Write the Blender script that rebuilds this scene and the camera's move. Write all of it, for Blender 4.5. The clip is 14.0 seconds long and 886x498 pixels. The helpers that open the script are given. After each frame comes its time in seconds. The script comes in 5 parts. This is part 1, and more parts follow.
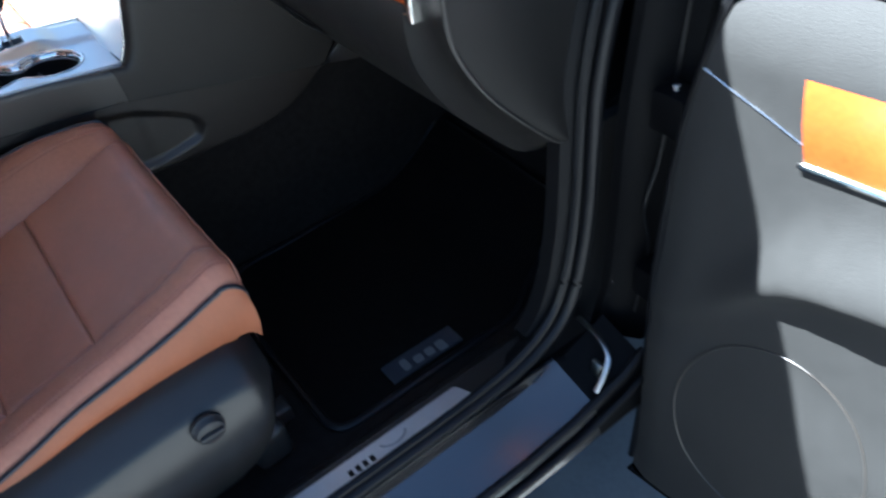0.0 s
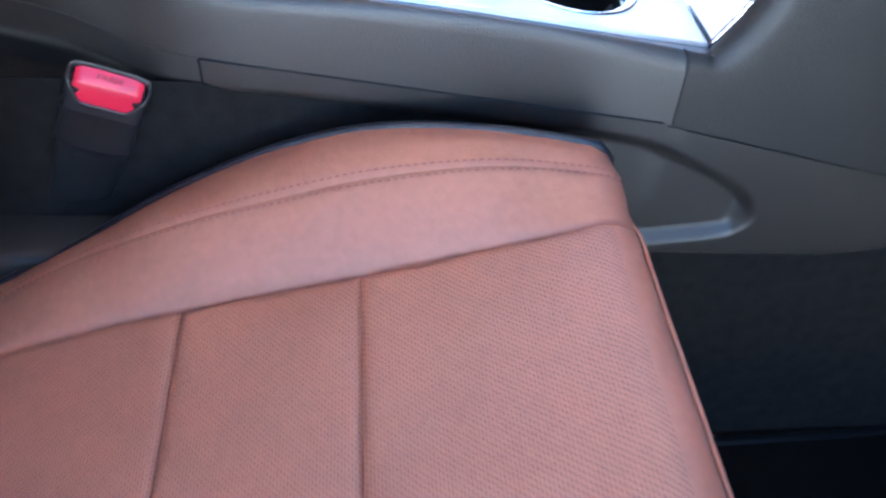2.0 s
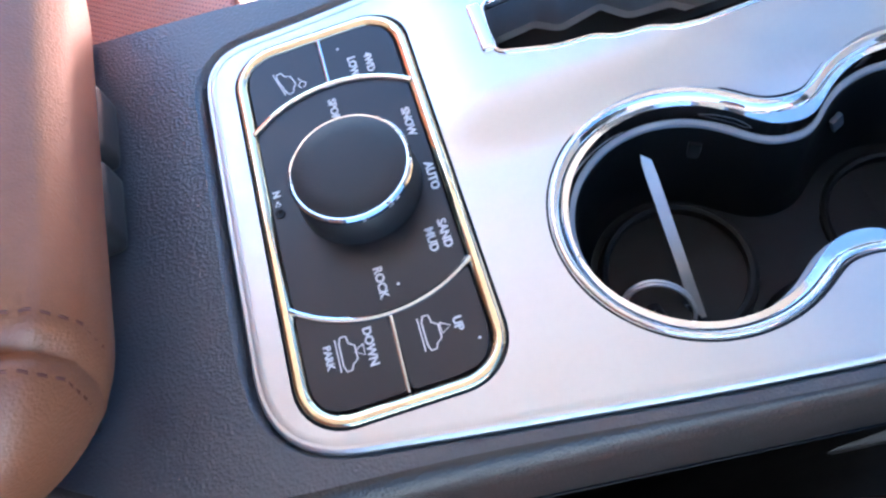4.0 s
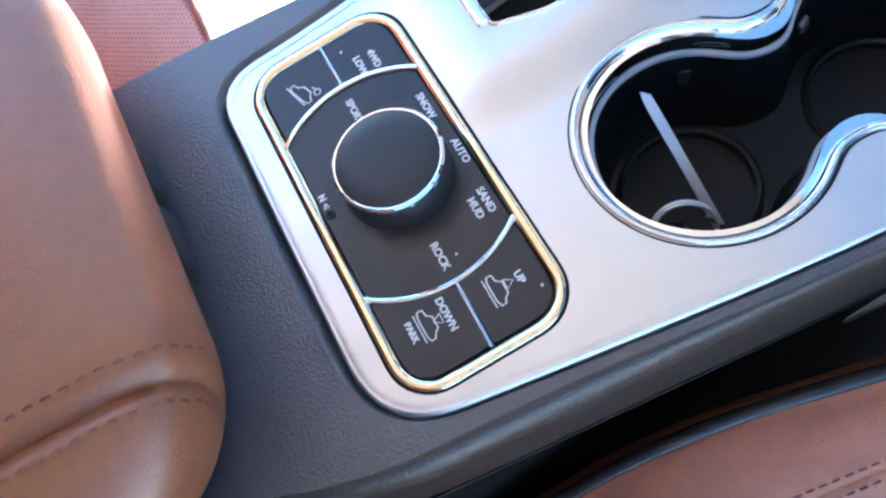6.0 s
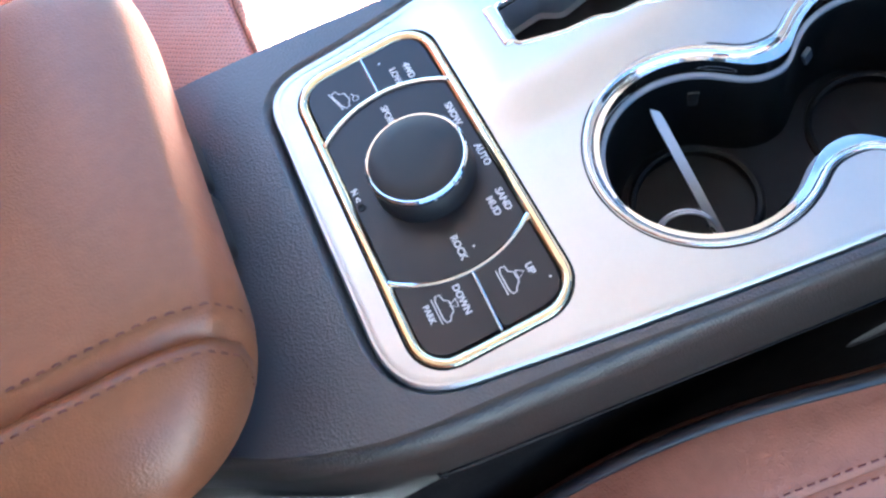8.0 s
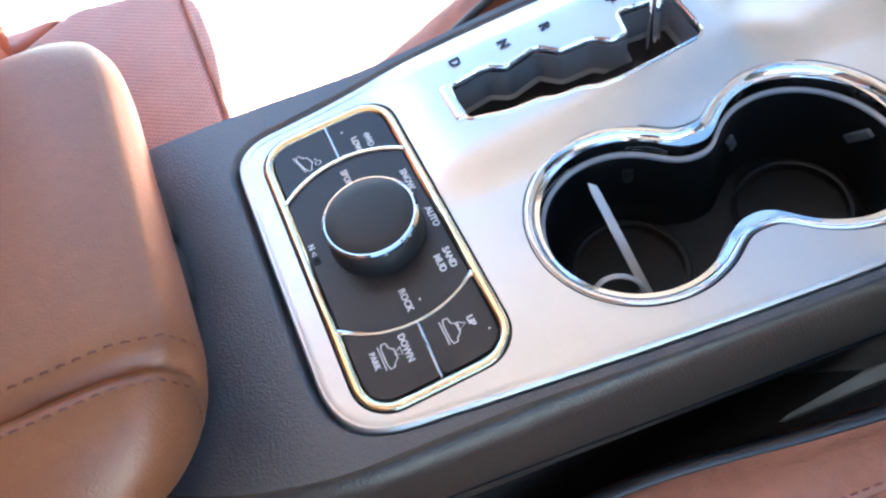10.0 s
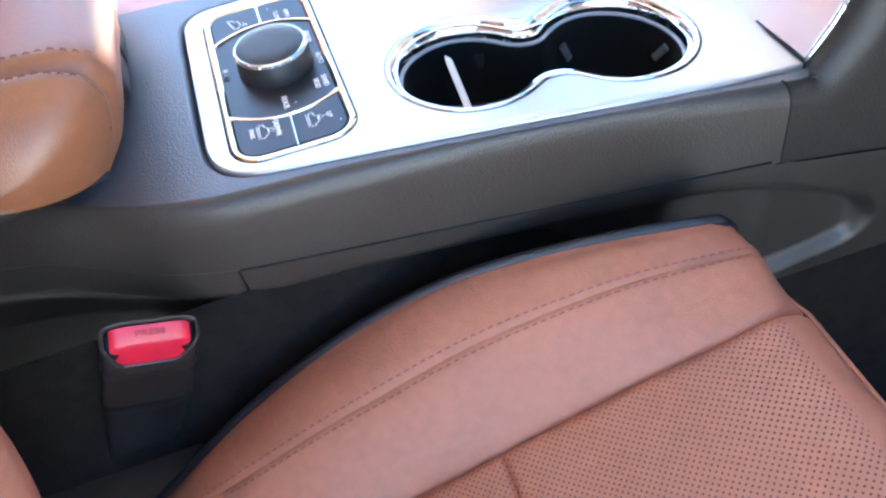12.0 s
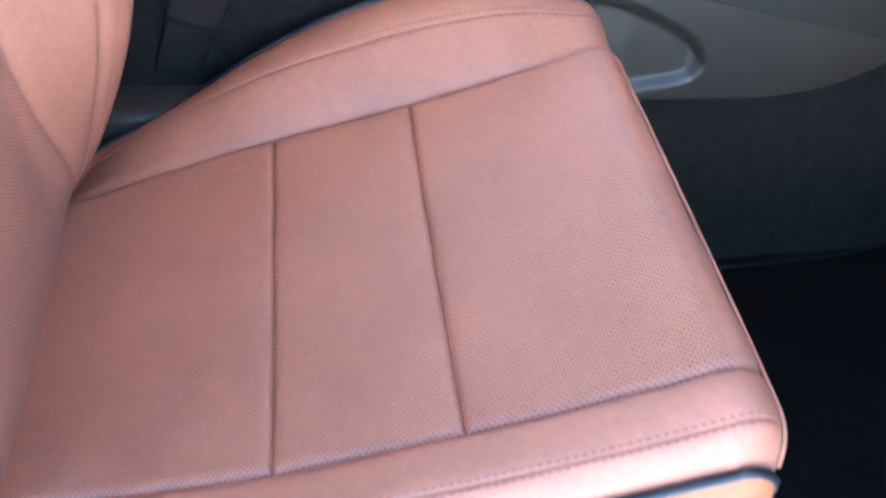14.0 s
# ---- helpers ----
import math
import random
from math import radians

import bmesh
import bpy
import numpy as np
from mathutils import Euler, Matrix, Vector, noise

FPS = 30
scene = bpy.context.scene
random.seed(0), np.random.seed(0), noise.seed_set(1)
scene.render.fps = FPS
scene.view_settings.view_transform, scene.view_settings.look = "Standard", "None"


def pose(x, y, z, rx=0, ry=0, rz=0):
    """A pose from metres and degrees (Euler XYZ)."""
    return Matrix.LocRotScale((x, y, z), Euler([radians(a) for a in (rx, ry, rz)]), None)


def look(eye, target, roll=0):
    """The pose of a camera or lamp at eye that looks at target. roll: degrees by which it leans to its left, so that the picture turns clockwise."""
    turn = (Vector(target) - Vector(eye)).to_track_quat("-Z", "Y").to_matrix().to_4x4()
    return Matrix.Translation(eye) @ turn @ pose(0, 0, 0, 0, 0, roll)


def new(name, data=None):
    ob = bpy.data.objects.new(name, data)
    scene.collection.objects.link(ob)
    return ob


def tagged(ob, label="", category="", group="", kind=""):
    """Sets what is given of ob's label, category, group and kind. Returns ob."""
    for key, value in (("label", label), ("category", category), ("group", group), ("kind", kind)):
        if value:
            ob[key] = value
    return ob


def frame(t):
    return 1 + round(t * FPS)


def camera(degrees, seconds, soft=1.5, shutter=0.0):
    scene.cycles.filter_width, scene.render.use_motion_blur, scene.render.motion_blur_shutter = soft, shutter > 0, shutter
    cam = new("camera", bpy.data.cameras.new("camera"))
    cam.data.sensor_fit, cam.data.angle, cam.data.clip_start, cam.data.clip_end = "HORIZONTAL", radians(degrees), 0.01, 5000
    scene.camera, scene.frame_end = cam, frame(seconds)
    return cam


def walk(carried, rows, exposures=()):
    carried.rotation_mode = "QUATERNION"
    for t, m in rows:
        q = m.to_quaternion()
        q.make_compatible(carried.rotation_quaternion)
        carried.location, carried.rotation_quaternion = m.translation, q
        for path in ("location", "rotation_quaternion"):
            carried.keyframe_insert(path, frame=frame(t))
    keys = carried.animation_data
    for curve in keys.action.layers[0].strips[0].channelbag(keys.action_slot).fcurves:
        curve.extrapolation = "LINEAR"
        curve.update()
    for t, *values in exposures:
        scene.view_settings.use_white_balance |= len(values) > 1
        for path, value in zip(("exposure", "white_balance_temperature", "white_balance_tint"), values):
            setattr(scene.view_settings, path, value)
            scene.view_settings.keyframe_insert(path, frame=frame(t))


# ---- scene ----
from mathutils import geometry

SKY, SUN = 0.021, 5.0
STOPS = [(0, 3.12, 5500.0), (0.3, 4.50, 5240.0), (0.5, 5.41, 5040.0), (0.7, 5.73, 4890.0), (1, 5.90, 4790.0), (1.5, 5.46, 5140.0), (2.5, 5.02, 5440.0), (3, 5.08, 5740.0), (3.5, 4.38, 5350.0), (5.8, 4.25, 5300.0), (7, 4.31, 5300.0),
         (9.5, 4.60, 5840.0), (10, 4.27, 5880.0), (10.5, 3.88, 5900.0), (11, 4.53, 5840.0), (11.5, 4.88, 5840.0), (12.5, 5.03, 5940.0), (13, 5.13, 5690.0), (13.5, 5.18, 5490.0), (14, 5.38, 5440.0)]
EXPOSURES = [(t, s + 0.68, k - (200.0 if t < 0.2 else 250.0 if t <= 1.0 else 290.0 if t < 2.4 else 450.0 if t < 12.9 else 290.0), 3.0 if t < 0.2 else 6.0 if t < 5 else 2.0 if t < 10.8 else 5.0 if t < 13.0 else 3.0) for t, s, k in STOPS]
# The walk of the camera: seconds, eye, target, lean.
cam = camera(60.0, 14.0, soft=2.4, shutter=0.3)
PATH = [
    (0, (0.084, -1.553, 1.512), (0.883, -0.313, 0.161), -7.4),
    (0.2, (0.072, -1.457, 1.509), (0.858, -0.216, 0.152), -6.8),
    (0.3, (0.068, -1.418, 1.505), (0.839, -0.184, 0.133), -5.7),
    (0.4, (0.059, -1.369, 1.5), (0.8, -0.147, 0.102), -3.7),
    (0.5, (0.055, -1.314, 1.494), (0.751, -0.07, 0.092), -2.5),
    (0.7, (0.041, -1.186, 1.455), (0.612, 0.13, 0.062), -0.2),
    (1, (0.084, -1.023, 1.391), (0.402, 0.346, -0.032), 1.5),
    (1.5, (0.075, -0.844, 1.291), (0.253, 0.634, -0.045), 6.5),
    (2, (0.056, -0.617, 1.169), (0.3, 0.722, -0.296), 7.7),
    (2.5, (0.03, -0.356, 1.145), (0.157, 0.867, -0.433), -6.6),
    (3, (0.038, -0.195, 1.148), (0.174, 0.887, -0.528), -9.5),
    (3.5, (0.039, -0.145, 1.137), (0.023, 0.856, -0.594), -15.2),
    (3.7, (0.039, -0.133, 1.139), (0, 0.841, -0.612), -18.0),
    (5.8, (0.002, -0.121, 1.184), (-0.055, 0.659, -0.667), -32.2),
    (6, (0.005, -0.127, 1.182), (-0.01, 0.693, -0.645), -31.6),
    (6.5, (0.016, -0.121, 1.18), (0.01, 0.724, -0.633), -31.4),
    (7, (0.008, -0.13, 1.189), (-0.011, 0.78, -0.592), -31.3),
    (7.2, (0.002, -0.134, 1.194), (-0.032, 0.784, -0.581), -31.2),
    (9.3, (-0.003, -0.197, 1.213), (0.074, 0.81, -0.519), -22.9),
    (9.5, (0.004, -0.197, 1.216), (0.116, 0.85, -0.485), -21.4),
    (10, (-0.001, -0.195, 1.215), (0.146, 0.888, -0.46), -19.1),
    (10.5, (-0.017, -0.269, 1.189), (0.123, 0.806, -0.492), -15.8),
    (11, (0.012, -0.354, 1.176), (0.25, 0.808, -0.434), -12.1),
    (11.5, (0.018, -0.419, 1.173), (0.271, 0.831, -0.368), -9.4),
    (12, (0.003, -0.444, 1.185), (0.259, 0.859, -0.309), -9.8),
    (12.5, (0.005, -0.467, 1.185), (0.316, 0.892, -0.249), -6.8),
    (13, (-0.017, -0.546, 1.158), (0.286, 0.761, -0.325), 3.5),
    (13.5, (-0.004, -0.678, 1.168), (0.263, 0.578, -0.366), 7.5),
    (14, (-0.027, -0.861, 1.22), (0.26, 0.411, -0.296), 6.3),
]
walk(cam, [(t, look(eye, target, lean)) for t, eye, target, lean in PATH], exposures=EXPOSURES)

# ---- daylight: clear sky, sun behind the car on the driver's side ----
SUN_WAY = Vector((-0.52, 0.40, 1.0)).normalized()
world = bpy.data.worlds.new("sky")
world.use_nodes = True
scene.world = world
sky = world.node_tree.nodes.new("ShaderNodeTexSky")
sky.sky_type = 'NISHITA'
sky.sun_disc = False
sky.sun_elevation = math.asin(SUN_WAY.z)
sky.sun_rotation = math.atan2(SUN_WAY.x, SUN_WAY.y)
background = world.node_tree.nodes["Background"]
background.inputs["Strength"].default_value = SKY
world.node_tree.links.new(sky.outputs["Color"], background.inputs["Color"])
sun = new("sun", bpy.data.lights.new("sun", 'SUN'))
sun.data.energy, sun.data.angle, sun.data.color = SUN, radians(0.55), (1.0, 0.95, 0.87)
sun.matrix_world = look(SUN_WAY * 30, (0, 0, 0))


# ---- materials ----
def material(name, color, rough=0.5, metal=0.0, vary=0.08, scale=40.0, bump=0.0, bump_scale=400.0, cells=False,
             coat=0.0, spots=None, upright=False, rough_vary=0.08, sheen=0.0, gloss=0.5, wrinkle=0.0):
    """A procedural surface: colour mottled at two scales, roughness that wanders, fine relief."""
    mat = bpy.data.materials.new(name)
    mat.use_nodes = True
    nodes, links = mat.node_tree.nodes, mat.node_tree.links
    bsdf = nodes["Principled BSDF"]
    coord = nodes.new("ShaderNodeTexCoord")
    big = nodes.new("ShaderNodeTexNoise")
    big.inputs["Scale"].default_value = scale
    big.inputs["Detail"].default_value = 6
    fine = nodes.new("ShaderNodeTexNoise")
    fine.inputs["Scale"].default_value = scale * 14
    fine.inputs["Detail"].default_value = 3
    for tex in (big, fine):
        links.new(coord.outputs["Object"], tex.inputs["Vector"])
    both = nodes.new("ShaderNodeMix")
    both.data_type = 'FLOAT'
    both.inputs[0].default_value = 0.4
    links.new(big.outputs["Fac"], both.inputs[2])
    links.new(fine.outputs["Fac"], both.inputs[3])
    ramp = nodes.new("ShaderNodeValToRGB")
    r, g, b = color
    ramp.color_ramp.elements[0].position, ramp.color_ramp.elements[1].position = 0.3, 0.7
    ramp.color_ramp.elements[0].color = (r * (1 - vary), g * (1 - vary), b * (1 - vary), 1)
    ramp.color_ramp.elements[1].color = (min(1, r * (1 + vary)), min(1, g * (1 + vary)), min(1, b * (1 + vary)), 1)
    links.new(both.outputs[0], ramp.inputs["Fac"])
    color_out = ramp.outputs["Color"]
    span = nodes.new("ShaderNodeMapRange")
    span.inputs["To Min"].default_value = max(0.02, rough - rough_vary)
    span.inputs["To Max"].default_value = min(1.0, rough + rough_vary)
    links.new(big.outputs["Fac"], span.inputs["Value"])
    links.new(span.outputs["Result"], bsdf.inputs["Roughness"])
    bsdf.inputs["Metallic"].default_value = metal
    bsdf.inputs["Coat Weight"].default_value = coat
    bsdf.inputs["Coat Roughness"].default_value = 0.06
    bsdf.inputs["Sheen Weight"].default_value = sheen
    bsdf.inputs["Specular IOR Level"].default_value = gloss
    height = None
    if bump:
        if cells:
            grain = nodes.new("ShaderNodeTexVoronoi")
            grain.feature = 'SMOOTH_F1'
            out = grain.outputs["Distance"]
        else:
            grain = nodes.new("ShaderNodeTexNoise")
            grain.inputs["Detail"].default_value = 4
            out = grain.outputs["Fac"]
        grain.inputs["Scale"].default_value = bump_scale
        links.new(coord.outputs["Object"], grain.inputs["Vector"])
        relief = nodes.new("ShaderNodeBump")
        relief.inputs["Strength"].default_value = min(1.0, bump)
        relief.inputs["Distance"].default_value = 0.0008
        links.new(out, relief.inputs["Height"])
        links.new(relief.outputs["Normal"], bsdf.inputs["Normal"])
        height = relief
        if wrinkle:
            folds = nodes.new("ShaderNodeTexNoise")
            folds.inputs["Scale"].default_value = 55
            folds.inputs["Detail"].default_value = 5
            folds.inputs["Distortion"].default_value = 1.2
            links.new(coord.outputs["Object"], folds.inputs["Vector"])
            soft = nodes.new("ShaderNodeBump")
            soft.inputs["Strength"].default_value = wrinkle
            soft.inputs["Distance"].default_value = 0.004
            links.new(folds.outputs["Fac"], soft.inputs["Height"])
            links.new(soft.outputs["Normal"], relief.inputs["Normal"])
    if spots:
        # rows of punched holes, staggered, spots = (pitch along x, pitch along y, radius)
        px, py, radius = spots
        split = nodes.new("ShaderNodeSeparateXYZ")
        links.new(coord.outputs["Object"], split.inputs["Vector"])

        def calc(kind, a, b=None):
            node = nodes.new("ShaderNodeMath")
            node.operation = kind
            for i, v in enumerate((a, b)):
                if v is None:
                    continue
                if isinstance(v, (int, float)):
                    node.inputs[i].default_value = v
                else:
                    links.new(v, node.inputs[i])
            return node.outputs[0]
        along = calc('MULTIPLY', split.outputs["Z" if upright else "X"], 1 / px)
        across = calc('MULTIPLY', split.outputs["Y"], 1 / py)
        one, two = calc('ADD', along, across), calc('SUBTRACT', along, across)
        du = calc('SUBTRACT', calc('FRACT', one), 0.5)
        dv = calc('SUBTRACT', calc('FRACT', two), 0.5)
        far = calc('SQRT', calc('ADD', calc('MULTIPLY', du, du), calc('MULTIPLY', dv, dv)))
        edge = nodes.new("ShaderNodeMapRange")
        edge.inputs["From Min"].default_value = radius * 0.75
        edge.inputs["From Max"].default_value = radius * 1.25
        links.new(far, edge.inputs["Value"])
        mix = nodes.new("ShaderNodeMix")
        mix.data_type = 'RGBA'
        mix.inputs[6].default_value = (r * 0.20, g * 0.17, b * 0.17, 1)
        links.new(edge.outputs["Result"], mix.inputs[0])
        links.new(color_out, mix.inputs[7])
        color_out = mix.outputs[2]
        pit = nodes.new("ShaderNodeBump")
        pit.inputs["Strength"].default_value = 0.7
        pit.inputs["Distance"].default_value = 0.0006
        links.new(edge.outputs["Result"], pit.inputs["Height"])
        if height:
            links.new(height.outputs["Normal"], pit.inputs["Normal"])
        links.new(pit.outputs["Normal"], bsdf.inputs["Normal"])
    links.new(color_out, bsdf.inputs["Base Color"])
    return mat


LEATHER = (0.358, 0.1475, 0.0905)
leather = material("saddle_leather", LEATHER, 0.45, vary=0.15, scale=9, bump=0.45, bump_scale=900, cells=True, gloss=0.46, sheen=0.0, wrinkle=0.20)
leather_holes = material("perforated_leather", LEATHER, 0.45, vary=0.15, scale=9, bump=0.4, bump_scale=900, cells=True, gloss=0.52, sheen=0.0, wrinkle=0.20,
                         spots=(0.0049, 0.0049, 0.20))
leather_back = material("perforated_back_leather", LEATHER, 0.45, vary=0.15, scale=9, bump=0.4, bump_scale=900, cells=True, gloss=0.6, sheen=0.05, wrinkle=0.20,
                        spots=(0.0049, 0.0049, 0.22), upright=True)
leather_wide = material("open_perforated_leather", LEATHER, 0.42, vary=0.15, scale=9, bump=0.4, bump_scale=900, cells=True, gloss=0.8, sheen=0.05, wrinkle=0.15,
                        spots=(0.0066, 0.0066, 0.22))
armrest_leather = material("worn_armrest_leather", (0.240, 0.090, 0.036), 0.42, vary=0.14, scale=11, bump=0.25, bump_scale=900, cells=True, gloss=0.7, wrinkle=0.03)
side_vinyl = material("tan_side_vinyl", (0.30, 0.098, 0.042), 0.5, vary=0.10, scale=14, bump=0.35, bump_scale=900, cells=True, gloss=0.4)
thread = material("maroon_seat_thread", (0.20, 0.062, 0.052), 0.7, scale=200)
thread_dark = material("maroon_thread", (0.16, 0.060, 0.040), 0.7, scale=200)
thread_pale = material("tan_thread", (0.42, 0.20, 0.13), 0.7, scale=200)
piping_mat = material("black_piping", (0.018, 0.020, 0.026), 0.32, scale=80, bump=0.2)
plastic = material("grained_black_plastic", (0.0330, 0.0262, 0.0210), 0.40, vary=0.12, scale=30, bump=0.42, bump_scale=820, cells=True, gloss=0.62)
# darker copy of the console plastic: shade under the dash put into colour
shaded_plastic = material("grained_plastic_in_shade", (0.0205, 0.0168, 0.0138), 0.46, vary=0.12, scale=30, bump=0.40, bump_scale=820, cells=True, gloss=0.4)
plastic_plain = material("satin_black_plastic", (0.029, 0.0252, 0.0222), 0.42, vary=0.12, scale=30, bump=0.15, bump_scale=900)
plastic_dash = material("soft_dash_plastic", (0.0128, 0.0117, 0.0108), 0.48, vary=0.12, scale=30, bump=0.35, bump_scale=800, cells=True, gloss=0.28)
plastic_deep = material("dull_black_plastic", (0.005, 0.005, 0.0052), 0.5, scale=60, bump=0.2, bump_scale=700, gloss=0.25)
button_mat = material("black_button", (0.016, 0.016, 0.018), 0.33, scale=90, bump=0.1, bump_scale=1200)
rubber = material("soft_black_rubber", (0.02, 0.02, 0.021), 0.5, scale=90, bump=0.25, bump_scale=1500)
silver = material("satin_silver_paint", (0.64, 0.64, 0.63), 0.34, metal=0.85, vary=0.03, scale=30, bump=0.05, bump_scale=2500, rough_vary=0.04)
chrome = material("chrome", (0.86, 0.85, 0.83), 0.06, metal=1.0, vary=0.02, scale=30, rough_vary=0.03)
# chrome with the reflection of tan surroundings put into its base colour
bezel_chrome = material("reflection_warmed_chrome", (0.90, 0.73, 0.47), 0.08, metal=1.0, vary=0.03, scale=30, rough_vary=0.03)
steel = material("brushed_steel", (0.50, 0.50, 0.50), 0.26, metal=1.0, vary=0.06, scale=60, bump=0.05)
# bright metal that stands in for sunlit edges of the painted sill
edge_metal = material("sunlit_edge_metal", (0.50, 0.50, 0.48), 0.30, metal=1.0, vary=0.06, scale=40)
clear_lip = material("pale_translucent_lip", (0.30, 0.32, 0.35), 0.25, scale=60)
print_mat = material("white_print", (0.72, 0.72, 0.72), 0.5, vary=0.12, scale=500)
print_dark = material("black_print", (0.02, 0.02, 0.025), 0.5, scale=200)
red_plastic = material("red_plastic", (0.58, 0.008, 0.036), 0.34, coat=0.15, vary=0.06, scale=60, bump=0.06)
# darker copy of the button's red: the letters' sunken shade put into colour
shaded_red = material("deboss_shade_red", (0.30, 0.010, 0.02), 0.5, scale=60)
buckle_mat = material("worn_black_plastic", (0.0125, 0.0122, 0.0125), 0.36, vary=0.35, scale=40, bump=0.25, bump_scale=300, gloss=0.5)
carpet = material("black_carpet", (0.0165, 0.0142, 0.0128), 0.95, vary=0.35, scale=60, bump=1.0, bump_scale=700, gloss=0.04)
mat_pile = material("floor_mat_pile", (0.0066, 0.0058, 0.0053), 0.95, vary=0.35, scale=50, bump=1.0, bump_scale=800, gloss=0.04)
patch_mat = material("woven_patch", (0.020, 0.023, 0.032), 0.9, vary=0.2, scale=300, bump=0.5)
patch_grey = material("grey_embroidery", (0.12, 0.12, 0.122), 0.8, vary=0.15, scale=400, bump=0.5)
paint = material("gloss_black_paint", (0.006, 0.006, 0.008), 0.22, vary=0.2, scale=20, coat=1.0, rough_vary=0.03, gloss=1.0)
# dulled copy of the black paint: shade in the hinge gap put into colour
shaded_paint = material("shaded_black_paint", (0.004, 0.004, 0.0045), 0.5, vary=0.3, scale=30, bump=0.2, gloss=0.07)
shield_mat = material("smooth_seat_shield", (0.019, 0.0185, 0.0185), 0.34, vary=0.12, scale=30, bump=0.12, bump_scale=900, gloss=0.5)
tread_mat = material("brushed_tread_plate", (0.60, 0.61, 0.63), 0.5, metal=0.7, vary=0.05, scale=60, bump=0.1)
pad_mat = material("grey_pad_rubber", (0.11, 0.115, 0.125), 0.5, scale=60)
gate_mat = material("grey_slot_plastic", (0.17, 0.176, 0.188), 0.42, scale=60, bump=0.1)
deck_mat = material("leather_grained_deck", (0.058, 0.060, 0.066), 0.36, vary=0.12, scale=30, bump=0.5, bump_scale=760, cells=True, gloss=0.95)
door_mat = material("grained_door_plastic", (0.024, 0.0236, 0.0232), 0.66, vary=0.10, scale=30, bump=0.5, bump_scale=620, cells=True, gloss=0.14)
trim_mat = material("dark_pillar_plastic", (0.007, 0.007, 0.0075), 0.5, scale=40, bump=0.3, bump_scale=600, gloss=0.1)
seal_mat = material("rubber_seal", (0.008, 0.008, 0.009), 0.36, vary=0.15, scale=50, bump=0.2, bump_scale=500, gloss=0.22)
wood = material("varnished_wood", (0.36, 0.075, 0.014), 0.22, vary=0.22, scale=9, coat=0.9, rough_vary=0.05)
glass_dark = material("privacy_glass", (0.006, 0.007, 0.008), 0.05, scale=20, coat=0.5, rough_vary=0.01)
headliner = material("beige_headliner", (0.57, 0.53, 0.46), 0.95, scale=40, bump=0.5, bump_scale=600)
concrete = material("concrete", (0.15, 0.149, 0.146), 0.9, vary=0.16, scale=6, bump=0.6, bump_scale=160)
fob_mat = material("black_key_plastic", (0.012, 0.012, 0.013), 0.3, scale=60)


def window_glass(name, tint):
    """Thin pane: light goes straight through, tinted; its gloss grows at grazing angles."""
    mat = bpy.data.materials.new(name)
    mat.use_nodes = True
    nodes, links = mat.node_tree.nodes, mat.node_tree.links
    nodes.remove(nodes["Principled BSDF"])
    clear, shine, mix, edge = (nodes.new("ShaderNodeBsdfTransparent"), nodes.new("ShaderNodeBsdfGlossy"), nodes.new("ShaderNodeMixShader"), nodes.new("ShaderNodeFresnel"))
    clear.inputs["Color"].default_value = (*tint, 1)
    shine.inputs["Roughness"].default_value = 0.02
    edge.inputs["IOR"].default_value = 1.45
    links.new(edge.outputs[0], mix.inputs[0])
    links.new(clear.outputs[0], mix.inputs[1])
    links.new(shine.outputs[0], mix.inputs[2])
    links.new(mix.outputs[0], nodes["Material Output"].inputs["Surface"])
    return mat


# tinted deeper than real glass, to dim the light from ahead
screen_glass = window_glass("windscreen_glass", (0.54, 0.575, 0.565))


# ---- building tools ----
def link(name, bm, mat, sharp=38):
    bmesh.ops.recalc_face_normals(bm, faces=bm.faces)
    for f in bm.faces:
        f.smooth = True
    for e in bm.edges:
        if len(e.link_faces) == 2 and e.calc_face_angle(0) > radians(sharp):
            e.smooth = False
    mesh = bpy.data.meshes.new(name)
    bm.to_mesh(mesh)
    bm.free()
    mesh.materials.append(mat)
    return new(name, mesh)


def part(name, bm, mat, parent, label="", sharp=38):
    """One mesh, modelled in the world's place, under a thing or a part."""
    ob = link(name, bm, mat, sharp)
    ob.parent = parent
    base = parent.location if parent.type == 'EMPTY' else Vector()
    ob.matrix_parent_inverse = Matrix.Translation(-base)
    return tagged(ob, label)


def thing(name, at, label, category, group=""):
    ob = new(name)
    ob.location = at
    ob.empty_display_size = 0.05
    return tagged(ob, label, category, group)


def single(name, bm, mat, label, category, kind="", sharp=38):
    return tagged(link(name, bm, mat, sharp), label, category, "", kind)


def join(*many):
    out = bmesh.new()
    for bm in many:
        mesh = bpy.data.meshes.new("tmp")
        bm.to_mesh(mesh)
        bm.free()
        out.from_mesh(mesh)
        bpy.data.meshes.remove(mesh)
    return out


